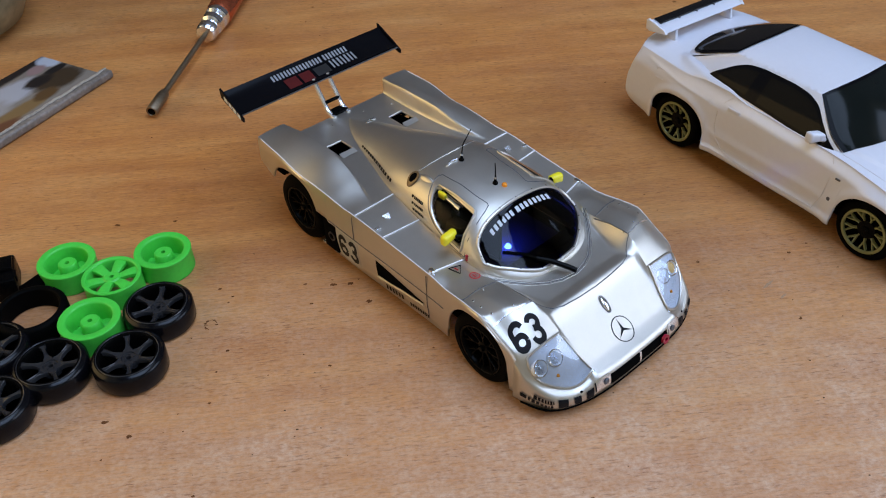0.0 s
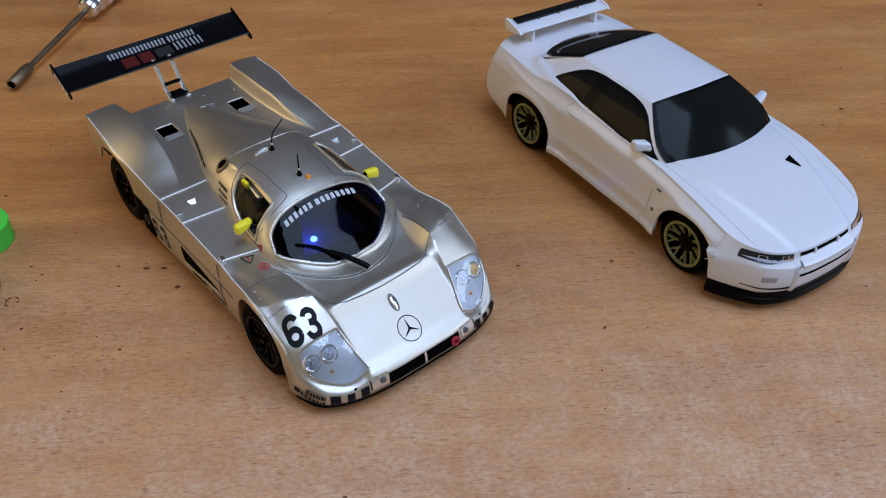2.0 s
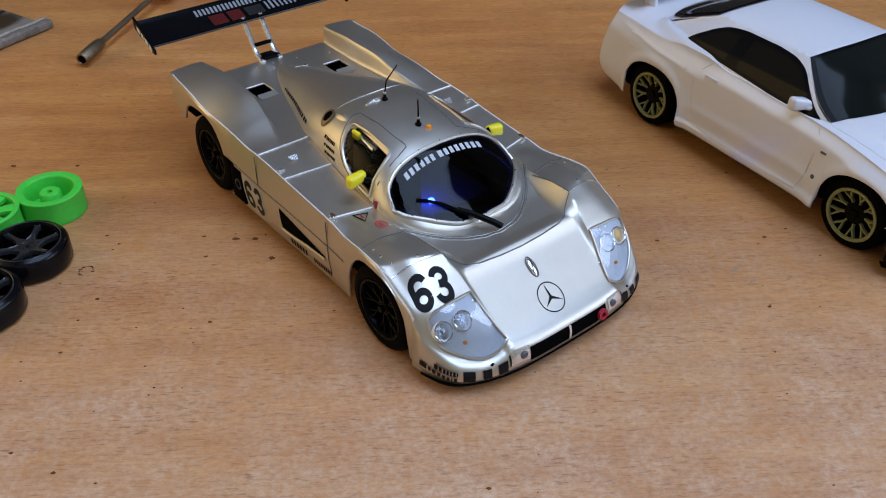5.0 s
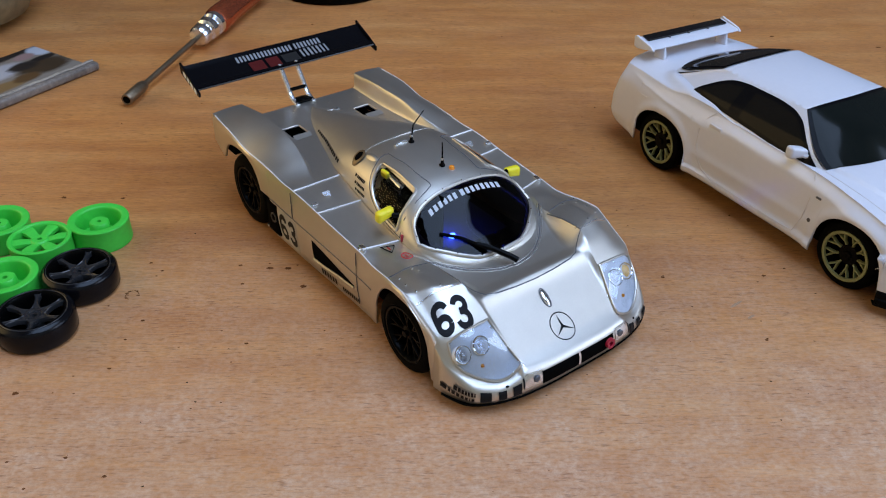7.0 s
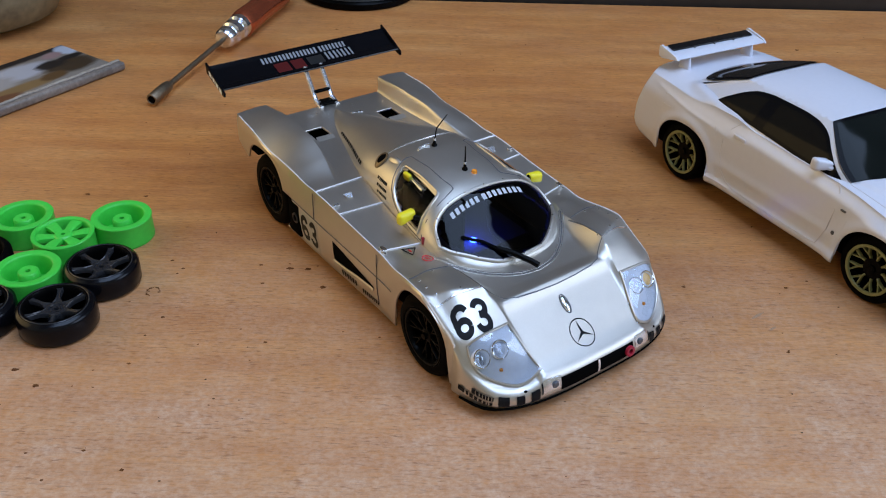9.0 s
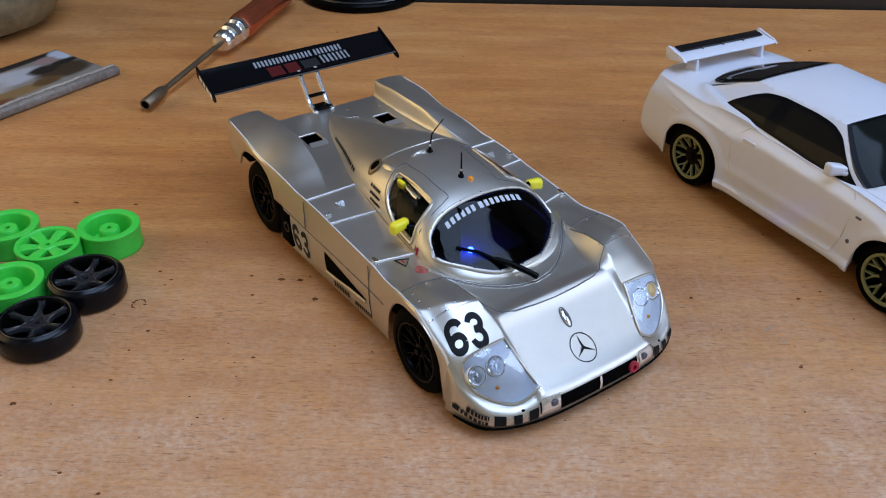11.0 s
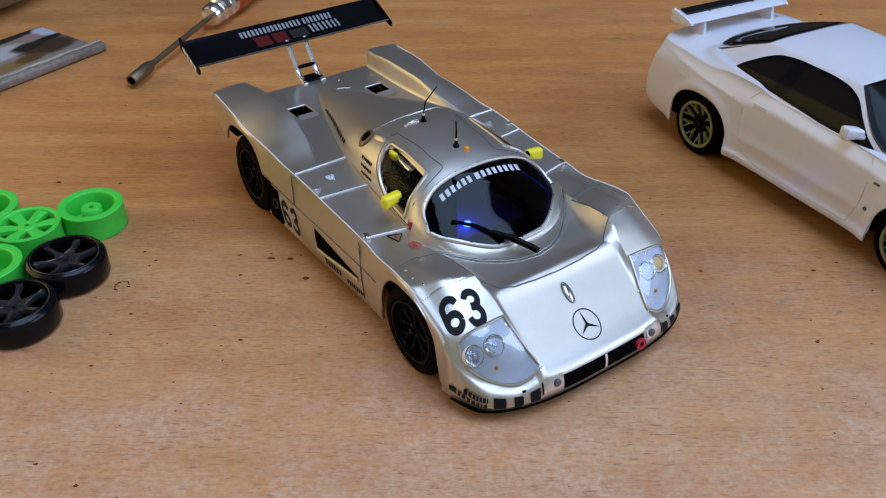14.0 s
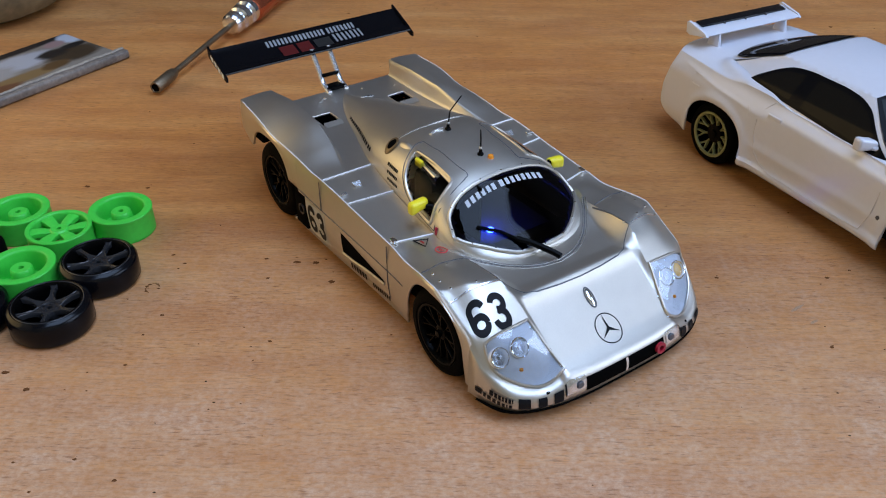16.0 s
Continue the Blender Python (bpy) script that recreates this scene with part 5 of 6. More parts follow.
def coupe_body():
    bm = bmesh.new()
    NS, NT, NZ = 240, 72, 34

    def P(s, tt):
        t = -1 + 2 * tt
        x = mix(tail_k(t), nose_k(t), s)
        w = spl(min(max(x, -82), 64), HWK) - 2.4
        y = t * w
        return (x, y, top_k(x, y))

    vs = add_grid(bm, P, NS, NT)
    for j, sg in ((0, -1), (NT, 1)):
        prev = None
        for i in range(NS + 1):
            v = vs[i][j]
            x, y, z = v.co
            zl = low_k(x)
            col = [v]
            for k in range(1, NZ + 1):
                zz = mix(z, zl, (k / NZ) ** 1.15)
                col.append(bm.verts.new((x + tail_off(zz) * sm((-66 - x) / 8.8), sg * side_pt(x, zz), zz)))
            if prev:
                for k in range(NZ):
                    f = (prev[k], prev[k + 1], col[k + 1], col[k])
                    bm.faces.new(f if sg < 0 else f[::-1])
            prev = col
    # front: lamp recess line, bumper bulge
    prev = None
    for j in range(NT + 1):
        t = -1 + 2 * j / NT
        v = vs[NS][j]
        col = [v]
        for k in range(1, 15):
            f = k / 14
            p = front_pt(v.co.y, f, 0.0, abs(t))
            col.append(bm.verts.new(p))
        if prev:
            for k in range(14):
                bm.faces.new((prev[k], prev[k + 1], col[k + 1], col[k]))
        prev = col
    # tail panel
    prev = None
    for j in range(NT + 1):
        t = -1 + 2 * j / NT
        v = vs[0][j]
        col = [v]
        for k in range(1, 9):
            f = k / 8
            zz = mix(v.co.z, 8.8, f)
            w = side_pt(v.co.x, zz) / (spl(max(v.co.x, -82), HWK) - 2.4)
            col.append(bm.verts.new((v.co.x + tail_off(zz), v.co.y * mix(1, w, abs(t)), zz)))
        if prev:
            for k in range(8):
                bm.faces.new((prev[k], col[k], col[k + 1], prev[k + 1]))
        prev = col
    bmesh.ops.remove_doubles(bm, verts=bm.verts, dist=0.02)
    bmesh.ops.recalc_face_normals(bm, faces=bm.faces)
    if sum(f.normal.z * f.calc_area() for f in bm.faces) < 0:
        bmesh.ops.reverse_faces(bm, faces=bm.faces)
    return bm


FACE = [(0, 0.0), (0.04, 0.3), (0.12, 0.7), (0.19, 1.0), (0.23, 2.2), (0.29, 3.2), (0.6, 3.8), (0.85, 3.6), (1.0, 2.6)]


def front_pt(y, f, lift=0.0, t=None):
    """A place on the front: y on the bonnet's leading edge, f from 0 at its lip to 1 at the bumper's foot."""
    if t is None:
        t = min(1, abs(y) / 31.6)
    x0 = nose_k(t)
    z0 = top_k(x0, y)
    o = spl(f, FACE) * (1 - 0.85 * sm((t - 0.75) / 0.25)) + lift
    d = 0.01
    dx = (nose_k(min(1, t + d)) - nose_k(max(0, t - d))) / (2 * d * 31.6) * (1 if y > 0 else -1)
    nv = Vector((1, -max(-3, min(3, dx)))).normalized()
    spread = 2.4 * sm(f * 6) * sm((t - 0.8) / 0.2)
    z = mix(z0, 8.4, f)
    k = sm((t - 0.84) / 0.16)
    px, py = x0 + nv.x * (o - lift), y + nv.y * (o - lift) + math.copysign(spread, y)
    px, py = mix(px, 64.0, k), mix(py, math.copysign(side_pt(64.0, z), y), k)
    return (px + nv.x * lift, py + nv.y * lift, z)


part("body", coupe_body(), WHITE, coupe, "white moulded body shell", angle=38, thick=0.6)

# cabin
def belt_y(x):
    return spl(x, BELT_Y)


def belt_z(x):
    return spl(x, [(-56, 38.0), (-34, 36.8), (-10, 35.4), (10, 34.6), (22, 34.2), (29, 34.4)]) - 0.6


ROOF_Y, ROOF_Z = 20.6, 48.1


def cab_side_y(x, z):
    v = min(1, max(0, (z - belt_z(x)) / (ROOF_Z - belt_z(x))))
    return mix(belt_y(x), ROOF_Y, v) + 1.04 * math.sin(math.pi * v) * sm((x + 46) / 14)


def roof_pt(u, v):
    """Roof: u from the windscreen back, v across."""
    t = -1 + 2 * v
    xf, xr = 11.6 - 2.2 * t * t, -29.2 - 1.9 * t * t
    x = mix(xf, xr, u)
    z = ROOF_Z + (1.6 + 0.9 * math.sin(math.pi * u)) * (1 - abs(t) ** 2.6)
    return (x, ROOF_Y * t, z)


def screen_pt(u, v, lift=0.0):
    """Windscreen: u down from the roof, v across."""
    t = -1 + 2 * v
    x0, y0, z0 = roof_pt(0, v)
    x1, z1 = 35.4 - 6.6 * t * t, top_k(35.4 - 6.6 * t * t, 27.3 * t) - 0.1
    xe = mix(9.4, 28.8, u)
    w = cab_side_y(xe, mix(ROOF_Z, belt_z(xe), u))
    b = math.sin(math.pi * u) * (1 - t ** 4)
    return (mix(x0, x1, u) + 0.5 * b + lift * 0.5, w * t, mix(z0, z1, u) + 0.8 * b + lift * 0.85)


def backlight_pt(u, v, lift=0.0):
    t = -1 + 2 * v
    x0, y0, z0 = roof_pt(1, v)
    xb = -60.5 + 6.5 * t * t
    x1, y1, z1 = xb, 25.2 * t, top_k(xb, 25.2 * t) - 0.2
    b = math.sin(math.pi * u) * (1 - abs(t) ** 6)
    return (mix(x0, x1, u) - 0.4 * b - lift * 0.4, mix(y0, y1, u), mix(z0, z1, u) + 1.0 * b + lift * 0.9)


def flank_pt(u, v, sg, lift=0.0):
    xf, xr = mix(28.8, 9.4, v), mix(-54.0, -31.1, v)
    x = mix(xf, xr, u)
    z = mix(belt_z(x), ROOF_Z, v)
    k = sm((u - 0.80) / 0.20)
    y, z = mix(cab_side_y(x, z) + lift, mix(25.2, ROOF_Y, v), k), mix(z, mix(38.2, ROOF_Z, v), k)
    return (x, sg * y, z)


def coupe_cabin():
    bm = grid(roof_pt, 26, 24)
    for g in (grid(lambda u, v: screen_pt(u, v), 14, 24), grid(lambda u, v: backlight_pt(u, v), 14, 24, True), grid(lambda u, v: flank_pt(u, v, -1), 40, 14), grid(lambda u, v: flank_pt(u, v, 1), 40, 14, True)):
        bm = join(bm, g)
    bmesh.ops.remove_doubles(bm, verts=bm.verts, dist=0.35)
    bmesh.ops.recalc_face_normals(bm, faces=bm.faces)
    if sum(f.normal.z * f.calc_area() for f in bm.faces) < 0:
        bmesh.ops.reverse_faces(bm, faces=bm.faces)
    return bm


part("cabin", coupe_cabin(), WHITE, coupe, "white roof and pillars", angle=35)


def inset(fn, u0, u1, v0, v1, nu, nv, lift, flip=False):
    return grid(lambda u, v: fn(mix(u0, u1, u), mix(v0, v1, v), lift), nu, nv, flip)


part("windscreen_frame", inset(screen_pt, 0.0, 0.985, 0.0, 1.0, 14, 24, 0.16), GLOSSBLACK, coupe, "black windscreen surround")
part("windscreen", inset(screen_pt, 0.05, 0.975, 0.032, 0.968, 14, 24, 0.34), GLASSGREY, coupe, "smoked grey windscreen")


def lens_shape(fn, lift, k):
    """A patch with rounded upper corners for the rear window."""
    def P(u, v):
        t = -1 + 2 * v
        fall = 0.95 - 0.03 * t * t - 0.24 * abs(t) ** 12
        return fn(mix(mix(0.5, 0.02, k), mix(0.5, fall, k), u), 0.5 + 0.5 * t * k, lift)
    return grid(P, 14, 26)


part("rear_window_frame", lens_shape(backlight_pt, 0.45, 0.985), GLOSSBLACK, coupe, "black rear window surround")
part("rear_window", lens_shape(backlight_pt, 0.62, 0.90), GLASSDARK, coupe, "dark glossy rear window")

for sg in (-1, 1):
    def win_edges(x, k=0.0):
        lo = spl(x, [(-37, 38.7), (-33, 38.2), (-22, 37.2), (-12, 36.4), (0, 35.5), (10, 34.7), (22.5, 34.4), (25.2, 34.5)]) + k
        hi = spl(x, [(-37, 39.2), (-35, 41.0), (-32.5, 42.6), (-28, 45.2), (-23, 46.9), (-15, 47.6), (-4, 47.6), (4, 47.1), (10.5, 45.4), (17.0, 41.0), (25.2, 34.9)]) - k
        return lo, max(lo + 0.1, hi)

    def win_patch(x0, x1, k, lift):
        def P(u, v):
            x = mix(x0, x1, u)
            lo, hi = win_edges(x, k)
            z = mix(lo, hi, v)
            return (x, sg * (cab_side_y(x, z) + lift), z)
        return grid(P, 44, 10, sg < 0)

    part("side_window_frame", win_patch(-37, 25.2, 0.0, 0.16), GLOSSBLACK, coupe, "black side window surround")
    part("door_window", win_patch(-12.0, 17.4, 1.2, 0.32), GLASSGREY if sg > 0 else GLASSBROWN, coupe, "smoked door window")
    part("quarter_window", win_patch(-32.4, -17.6, 1.3, 0.32), GLASSBROWN, coupe, "smoked rear quarter window")
    part("door_mirror", mapped(box(0, 0, 0, 4.2, 8.4, 4.4, bev=1.3, seg=4), lambda x, y, z: (17.2 + x * (0.95 - 0.04 * y) + 0.12 * abs(y) - 0.35 * (y - 2) * 0.5, sg * (32.0 + y * 0.8), 38.0 + (z + 2.2) * (0.92 + 0.045 * y) - 2.0)), WHITE, coupe, "white door mirror")
    part("mirror_foot", tube([(20.5, sg * 28.6, 36.6), (19.6, sg * 30.5, 37.2)], 1.0, 8), WHITE, coupe)

    # door joints, handle, marks
    def seam(name, pts, r=0.14, material=GREYINK):
        return part(name, tube([(x, sg * (side_pt(x, z) + 0.0), z) for x, z in pts], r, 6), material, coupe)

    seam("door_seam", [(-21, 36.2), (-24, 33), (-26, 28), (-26.2, 22), (-24.5, 16), (-21, 12), (-15, 10.6), (0, 10.4), (15, 10.4), (26, 10.6)], material=plain("pale_joint", (0.58, 0.56, 0.57), 0.6) if sg < 0 else bpy.data.materials["pale_joint"])
    seam("door_seam", [(26, 10.6), (28.6, 18), (29.4, 26), (28.5, 32), (27, 34.3)], material=bpy.data.materials["pale_joint"])
    part("door_handle", mapped(box(0, 0, 0, 6.0, 0.5, 1.6, bev=0.24), lambda x, y, z: (x - 18.5, sg * (side_pt(-18.5, 31.5) + 0.2 + y), z + 31.4 - 0.02 * x)), WHITE, coupe, "white door handle")
    part("side_marker", box(32.9, sg * (side_pt(32.9, 27.6) + 0.05), 27.6, 2.2, 0.5, 0.8, bev=0.15), GREYINK, coupe)
    part("side_badge", mapped(lathe([(0, 0.25), (0.75, 0.2), (0.8, 0)], 12, Matrix.Rotation(radians(90), 4, "X")), lambda x, y, z: (x + 31.6, sg * (side_pt(31.6, 18.1) + abs(y)), z + 18.1)), GREYINK, coupe)
    part("fuel_flap", tube([(-59 + x, sg * (side_pt(-59 + x, 31 + z) + 0.02), 31 + z) for x, z in ((-2.5, -2.2), (2.5, -2.2), (2.5, 2.2), (-2.5, 2.2))], 0.1, 5, True), bpy.data.materials["pale_joint"], coupe)
    part("hood_seam", tube([(x, sg * y, top_k(x, y) + 0.03) for x, y in ((29, 28.6), (36, 28.7), (44, 28.6), (52, 28.2), (60, 27.6), (67, 27.0), (73, 26.4))], 0.15, 6), bpy.data.materials["pale_joint"], coupe)
    seam("bumper_seam", [(61.5, 16.5), (63.5, 18.4), (66, 19.6)], 0.12, bpy.data.materials["pale_joint"])

    # headlight
    def lamp_k(u, v, lift):
        y = sg * mix(15.2, 28.3, u)
        f = mix(0.03 + 0.035 * u ** 3, mix(0.18, 0.25, u) - 0.03 * u ** 8, v)
        p = front_pt(y, f, lift)
        return p
    part("headlight", grid(lambda u, v: lamp_k(u, v, 0.14), 16, 8, sg < 0), plain("lamp_inside", (0.022, 0.022, 0.025), 0.3, 0.2) if sg < 0 else bpy.data.materials["lamp_inside"], coupe, "dark headlight unit")
    for k, uu in enumerate((0.22, 0.48, 0.74)):
        part("lamp_cell", grid(lambda u, v: lamp_k(mix(uu - 0.09, uu + 0.10, u), mix(0.22, 0.80, v), 0.3 - 0.5 * math.sin(math.pi * u) * math.sin(math.pi * v)), 6, 6, sg < 0), LAMPCELL if k != 1 else GREY, coupe)
    part("headlight_lens", grid(lambda u, v: lamp_k(u, v, 0.40 + 0.25 * math.sin(math.pi * u) * math.sin(math.pi * v)), 16, 8, sg < 0), HEADLENS, coupe, "clear headlight lens")
    part("bumper_lamp", grid(lambda u, v: front_pt(sg * mix(20.4, 24.4, u), mix(0.50, 0.63, v), 0.12), 6, 4, sg < 0), plain("bumper_lamp", (0.35, 0.33, 0.34), 0.35) if sg < 0 else bpy.data.materials["bumper_lamp"], coupe, "pale bumper lamp")
    part("bumper_slot", grid(lambda u, v: front_pt(sg * mix(15.5, 27.5, u), mix(0.80, 0.86 - 0.04 * u, v), 0.12), 10, 3, sg < 0), MATT, coupe)
    part("bumper_fin", mapped(grid(lambda u, v: front_pt(sg * mix(13.2, 15.2, u), mix(0.32, 0.98, v), 0.9 * math.sin(math.pi * u)), 6, 10, sg < 0), lambda x, y, z: (x, y, z)), WHITE, coupe)

part("grille", grid(lambda u, v: front_pt(mix(-12.6, 12.6, u), mix(0.045, 0.13, v), 0.12), 20, 4), MATT, coupe, "narrow black grille")
part("grille_bar", grid(lambda u, v: front_pt(mix(-12.8, 12.8, u), mix(0.16, 0.34, v), 0.9 * math.sin(math.pi * v) + 0.15), 20, 6), WHITE, coupe)
for y in (-6.0, 6.0):
    part("grille_post", box(front_pt(y, 0.12)[0] + 0.3, y, front_pt(y, 0.11)[2], 0.8, 0.8, 2.8, bev=0.25), WHITE, coupe)
part("lower_intake", grid(lambda u, v: front_pt(mix(-13.0, 13.0, u), mix(0.50, 0.57, v), 0.12), 20, 4), MATT, coupe, "black lower intake")


def lip_bm():
    def P(u, v):
        y = mix(-31.4, 31.4, u)
        t = min(1, abs(y) / 31.6)
        p = front_pt(max(-31.6, min(31.6, y)), 1.0)
        z = spl(v, [(0, 8.9), (0.2, 8.5), (0.4, 6.5), (0.5, 6.1), (0.8, 4.0), (1, 4.0)])
        o = spl(v, [(0, -0.5), (0.2, 0.2), (0.4, 0.25), (0.5, 0.9), (0.8, 0.7), (1, -3)])
        return (p[0] + o * (1 - 0.5 * t ** 3), p[1] * (1 + 0.012 * o), z)
    return grid(P, 60, 10)


part("front_lip", lip_bm(), BLACK, coupe, "black front lip spoiler", thick=0.5)
for y in (-7.5, 0, 7.5):
    part("lip_slot", box(front_pt(y, 1.0)[0] + 0.2, y, 7.5, 0.4, 5.5, 1.0, bev=0.1), MATT, coupe)
# bonnet duct
part("bonnet_duct", mapped(extrude_poly([(48.2, 16.2), (49.6, 12.2), (54.8, 15.4), (54.2, 16.0)], 0.1), lambda x, y, z: (x, y, top_k(x, y) + z + 0.08)), MATT, coupe, "small black bonnet duct")

# rear spoiler
def spoiler_bm():
    n = 10
    bm = bmesh.new()
    rows = []
    for i in range(17):
        y = mix(-24.6, 24.6, i / 16)
        ring = [(-66.8, 43.9), (-67.6, 44.5), (-71.5, 45.0), (-75.5, 45.6), (-77.2, 46.0), (-77.4, 45.0), (-72, 43.4), (-67.6, 43.2)]
        rows.append([bm.verts.new((x, y, z)) for x, z in ring])
    m = 8
    for a, b in zip(rows, rows[1:]):
        for k in range(m):
            bm.faces.new((a[k], a[(k + 1) % m], b[(k + 1) % m], b[k]))
    bm.faces.new(rows[0][::-1]); bm.faces.new(rows[-1])
    bmesh.ops.recalc_face_normals(bm, faces=bm.faces)
    return bm


part("rear_spoiler", spoiler_bm(), WHITE, coupe, "white rear spoiler")
part("spoiler_flap", mapped(box(0, 0, 0, 4.2, 44.5, 0.7, bev=0.2), lambda x, y, z: (x - 74.8, y, z + 45.95 - 0.16 * x)), GLASSDARK, coupe, "glossy black spoiler flap")
for y in (-11, 0, 11):
    part("flap_bracket", box(-72.4, y, 45.5, 1.0, 0.5, 0.7, bev=0.1), GREYINK, coupe)
for sg in (-1, 1):
    part("spoiler_end", mapped(extrude_poly([(-66.2, 43.6), (-68, 45.0), (-77.5, 46.9), (-78.6, 46.2), (-78.2, 42.2), (-76, 41.6)], 1.1, 0.3), lambda x, y, z: (x, sg * (24.2 + z), y)), WHITE, coupe)
    part("spoiler_post", mapped(box(0, 0, 0, 5.0, 1.3, 6.4, bev=0.4), lambda x, y, z: (x * (1.1 - 0.06 * z) - 69.4, sg * (17.6 + y * (1.2 - 0.2 * z)), z + 41.0)), WHITE, coupe)

part("chassis", join(box(0, 0, 7.5, 150, 46, 6, bev=1), box(-12, 0, 21, 100, 42, 22, bev=2), box(60, 0, 14, 26, 46, 14, bev=2), box(-68, 0, 16, 22, 46, 16, bev=2)), MATT, coupe, "black plastic chassis")


def coupe_wheel(x, y, sg):
    r, w, rim_r = 12.2, 9.0, 9.1
    wh = part("wheel", lathe(tyre_profile(r, rim_r, w, 1.5), 56, close=True), RUBBER, coupe, "black tyre on an olive multi-spoke rim")
    wh.matrix_basis = pose(x * MM, sg * y * MM, r * MM, 90 if sg < 0 else -90, 0, 0)
    part("rim", rim_bm(rim_r + 0.2, w - 0.6, w / 2 - 1.4, 0.7), BLACK, wh)
    part("rim_lip", lathe([(rim_r + 0.1, w / 2 - 0.2), (rim_r, w / 2 + 0.15), (rim_r - 0.95, w / 2 + 0.1), (rim_r - 1.15, w / 2 - 0.5)], 56, close=True), OLIVE, wh, "olive rim lip")
    part("hub", lathe([(0, w / 2 - 1.0), (1.4, w / 2 - 1.1), (1.6, w / 2 - 1.7), (3.7, w / 2 - 1.9), (4.0, w / 2 - 3.5), (0, w / 2 - 3.5)], 24), BLACK, wh)
    sp = part("spoke", fork_bm(3.6, 5.3, rim_r - 0.6, 1.45, 0.74, w / 2 - 1.9, w / 2 - 0.6, 1.2), OLIVE, wh)
    for k in range(1, 9):
        again(sp, wh, Matrix.Rotation(2 * math.pi * k / 9, 4, "Z"))
    part("rim_well", lathe([(0, -w / 2 + 1.5), (rim_r - 0.5, -w / 2 + 1.5)], 24), MATT, wh)


for sg in (-1, 1):
    coupe_wheel(48.0, 28.7, sg)
    coupe_wheel(-47.2, 28.9, sg)

# ---- loose wheels ----
def spoked_face(parent, r, z, n, material, w=1.7, hub=2.6, twist=0.0, flare=0.7):
    sp = part("spoke", spoke_bm(hub - 0.4, r, w * 1.15, w * 1.15 * flare, z - 0.3, z + 0.15, 1.6, 0.3), material, parent)
    sp.matrix_basis = Matrix.Rotation(twist, 4, "Z")
    for k in range(1, n):
        again(sp, parent, Matrix.Rotation(twist + 2 * math.pi * k / n, 4, "Z"))
    part("hub", lathe([(0.8, z - 1.0), (0.8, z + 0.1), (hub - 0.6, z + 0.2), (hub, z - 0.3), (hub + 0.2, z - 2.5), (0.8, z - 2.5)], 24, close=True), material, parent)


def star_spoke(h):
    """A spoke that widens into the hub, with a raised rib on each edge."""
    rows, bm = [], bmesh.new()
    for r, w, z in ((2.6, 3.4, -1.7), (3.4, 3.0, -1.6), (4.2, 1.9, -1.4), (5.4, 1.25, -1.1), (6.8, 1.2, -0.85), (8.2, 1.5, -0.65), (9.2, 2.2, -0.5), (9.9, 3.4, -0.4)):
        rows.append([bm.verts.new((r, y, h + z + dz)) for y, dz in ((-w / 2, -1.7), (-w / 2, -0.1), (-w / 2 + 0.16, 0.1), (-w / 2 + 0.36, -0.2), (w / 2 - 0.36, -0.2), (w / 2 - 0.16, 0.1), (w / 2, -0.1), (w / 2, -1.7))])
    for a, b in zip(rows, rows[1:]):
        for k in range(8):
            bm.faces.new((a[k], b[k], b[(k + 1) % 8], a[(k + 1) % 8]))
    bm.faces.new(rows[0]); bm.faces.new(rows[-1][::-1])
    bmesh.ops.recalc_face_normals(bm, faces=bm.faces)
    return bm


def black_wheel(x, y, turn):
    wh = thing("spoked_wheel", pose(x * MM, y * MM, 0.0, 0, 0, turn), "black six-spoke wheel with tyre lying flat on the table", "model wheel", "loose black wheels")
    h = 8.8
    part("tyre", mapped(lathe(tyre_profile(12.3, 10.2, h, 1.4), 64, close=True), lambda a, b, c: (a, b, c + h / 2)), SLICK, wh, "smooth black tyre")
    part("rim", mapped(rim_bm(10.3, h - 0.2, h / 2 - 1.8, 0.7), lambda a, b, c: (a, b, c + h / 2)), BLACK, wh, "black rim barrel")
    part("rim_floor", lathe([(0, 1.2), (9.4, 1.2)], 32), MATT, wh)
    sp = part("spoke", star_spoke(h), SPOKE, wh, "satin dark grey spoke")
    sp.matrix_basis = Matrix.Rotation(0.4, 4, "Z")
    for k in range(1, 6):
        again(sp, wh, Matrix.Rotation(0.4 + math.pi * k / 3, 4, "Z"))
    part("hub", lathe([(0.8, h - 3.4), (0.8, h - 2.2), (2.3, h - 2.2), (2.5, h - 1.75), (3.5, h - 1.8), (3.7, h - 2.2), (3.7, h - 4.5), (0.8, h - 4.5)], 32, close=True), SPOKE, wh)
    nut = part("hub_pin", lathe([(0, h - 1.7), (0.35, h - 1.75), (0.42, h - 2.4)], 10, Matrix.Translation((1.55, 0, 0))), SPOKE, wh)
    for k in range(1, 5):
        again(nut, wh, Matrix.Rotation(2 * math.pi * k / 5, 4, "Z"))
    part("rim_lip", lathe([(9.4, h - 1.5), (9.5, h - 0.75), (9.95, h - 0.65), (10.0, h + 0.0), (10.3, h + 0.12), (10.5, h - 0.1), (10.3, h - 1.5)], 64, close=True), SPOKE, wh, "stepped satin grey rim lip")
    return wh


for x, y, a in ((-102.8, 229.6, 10), (-107.2, 205.4, 24), (-132.6, 202.6, 40), (-146.0, 186.0, 5), (-155.5, 211.0, 15)):
    black_wheel(x, y, a)


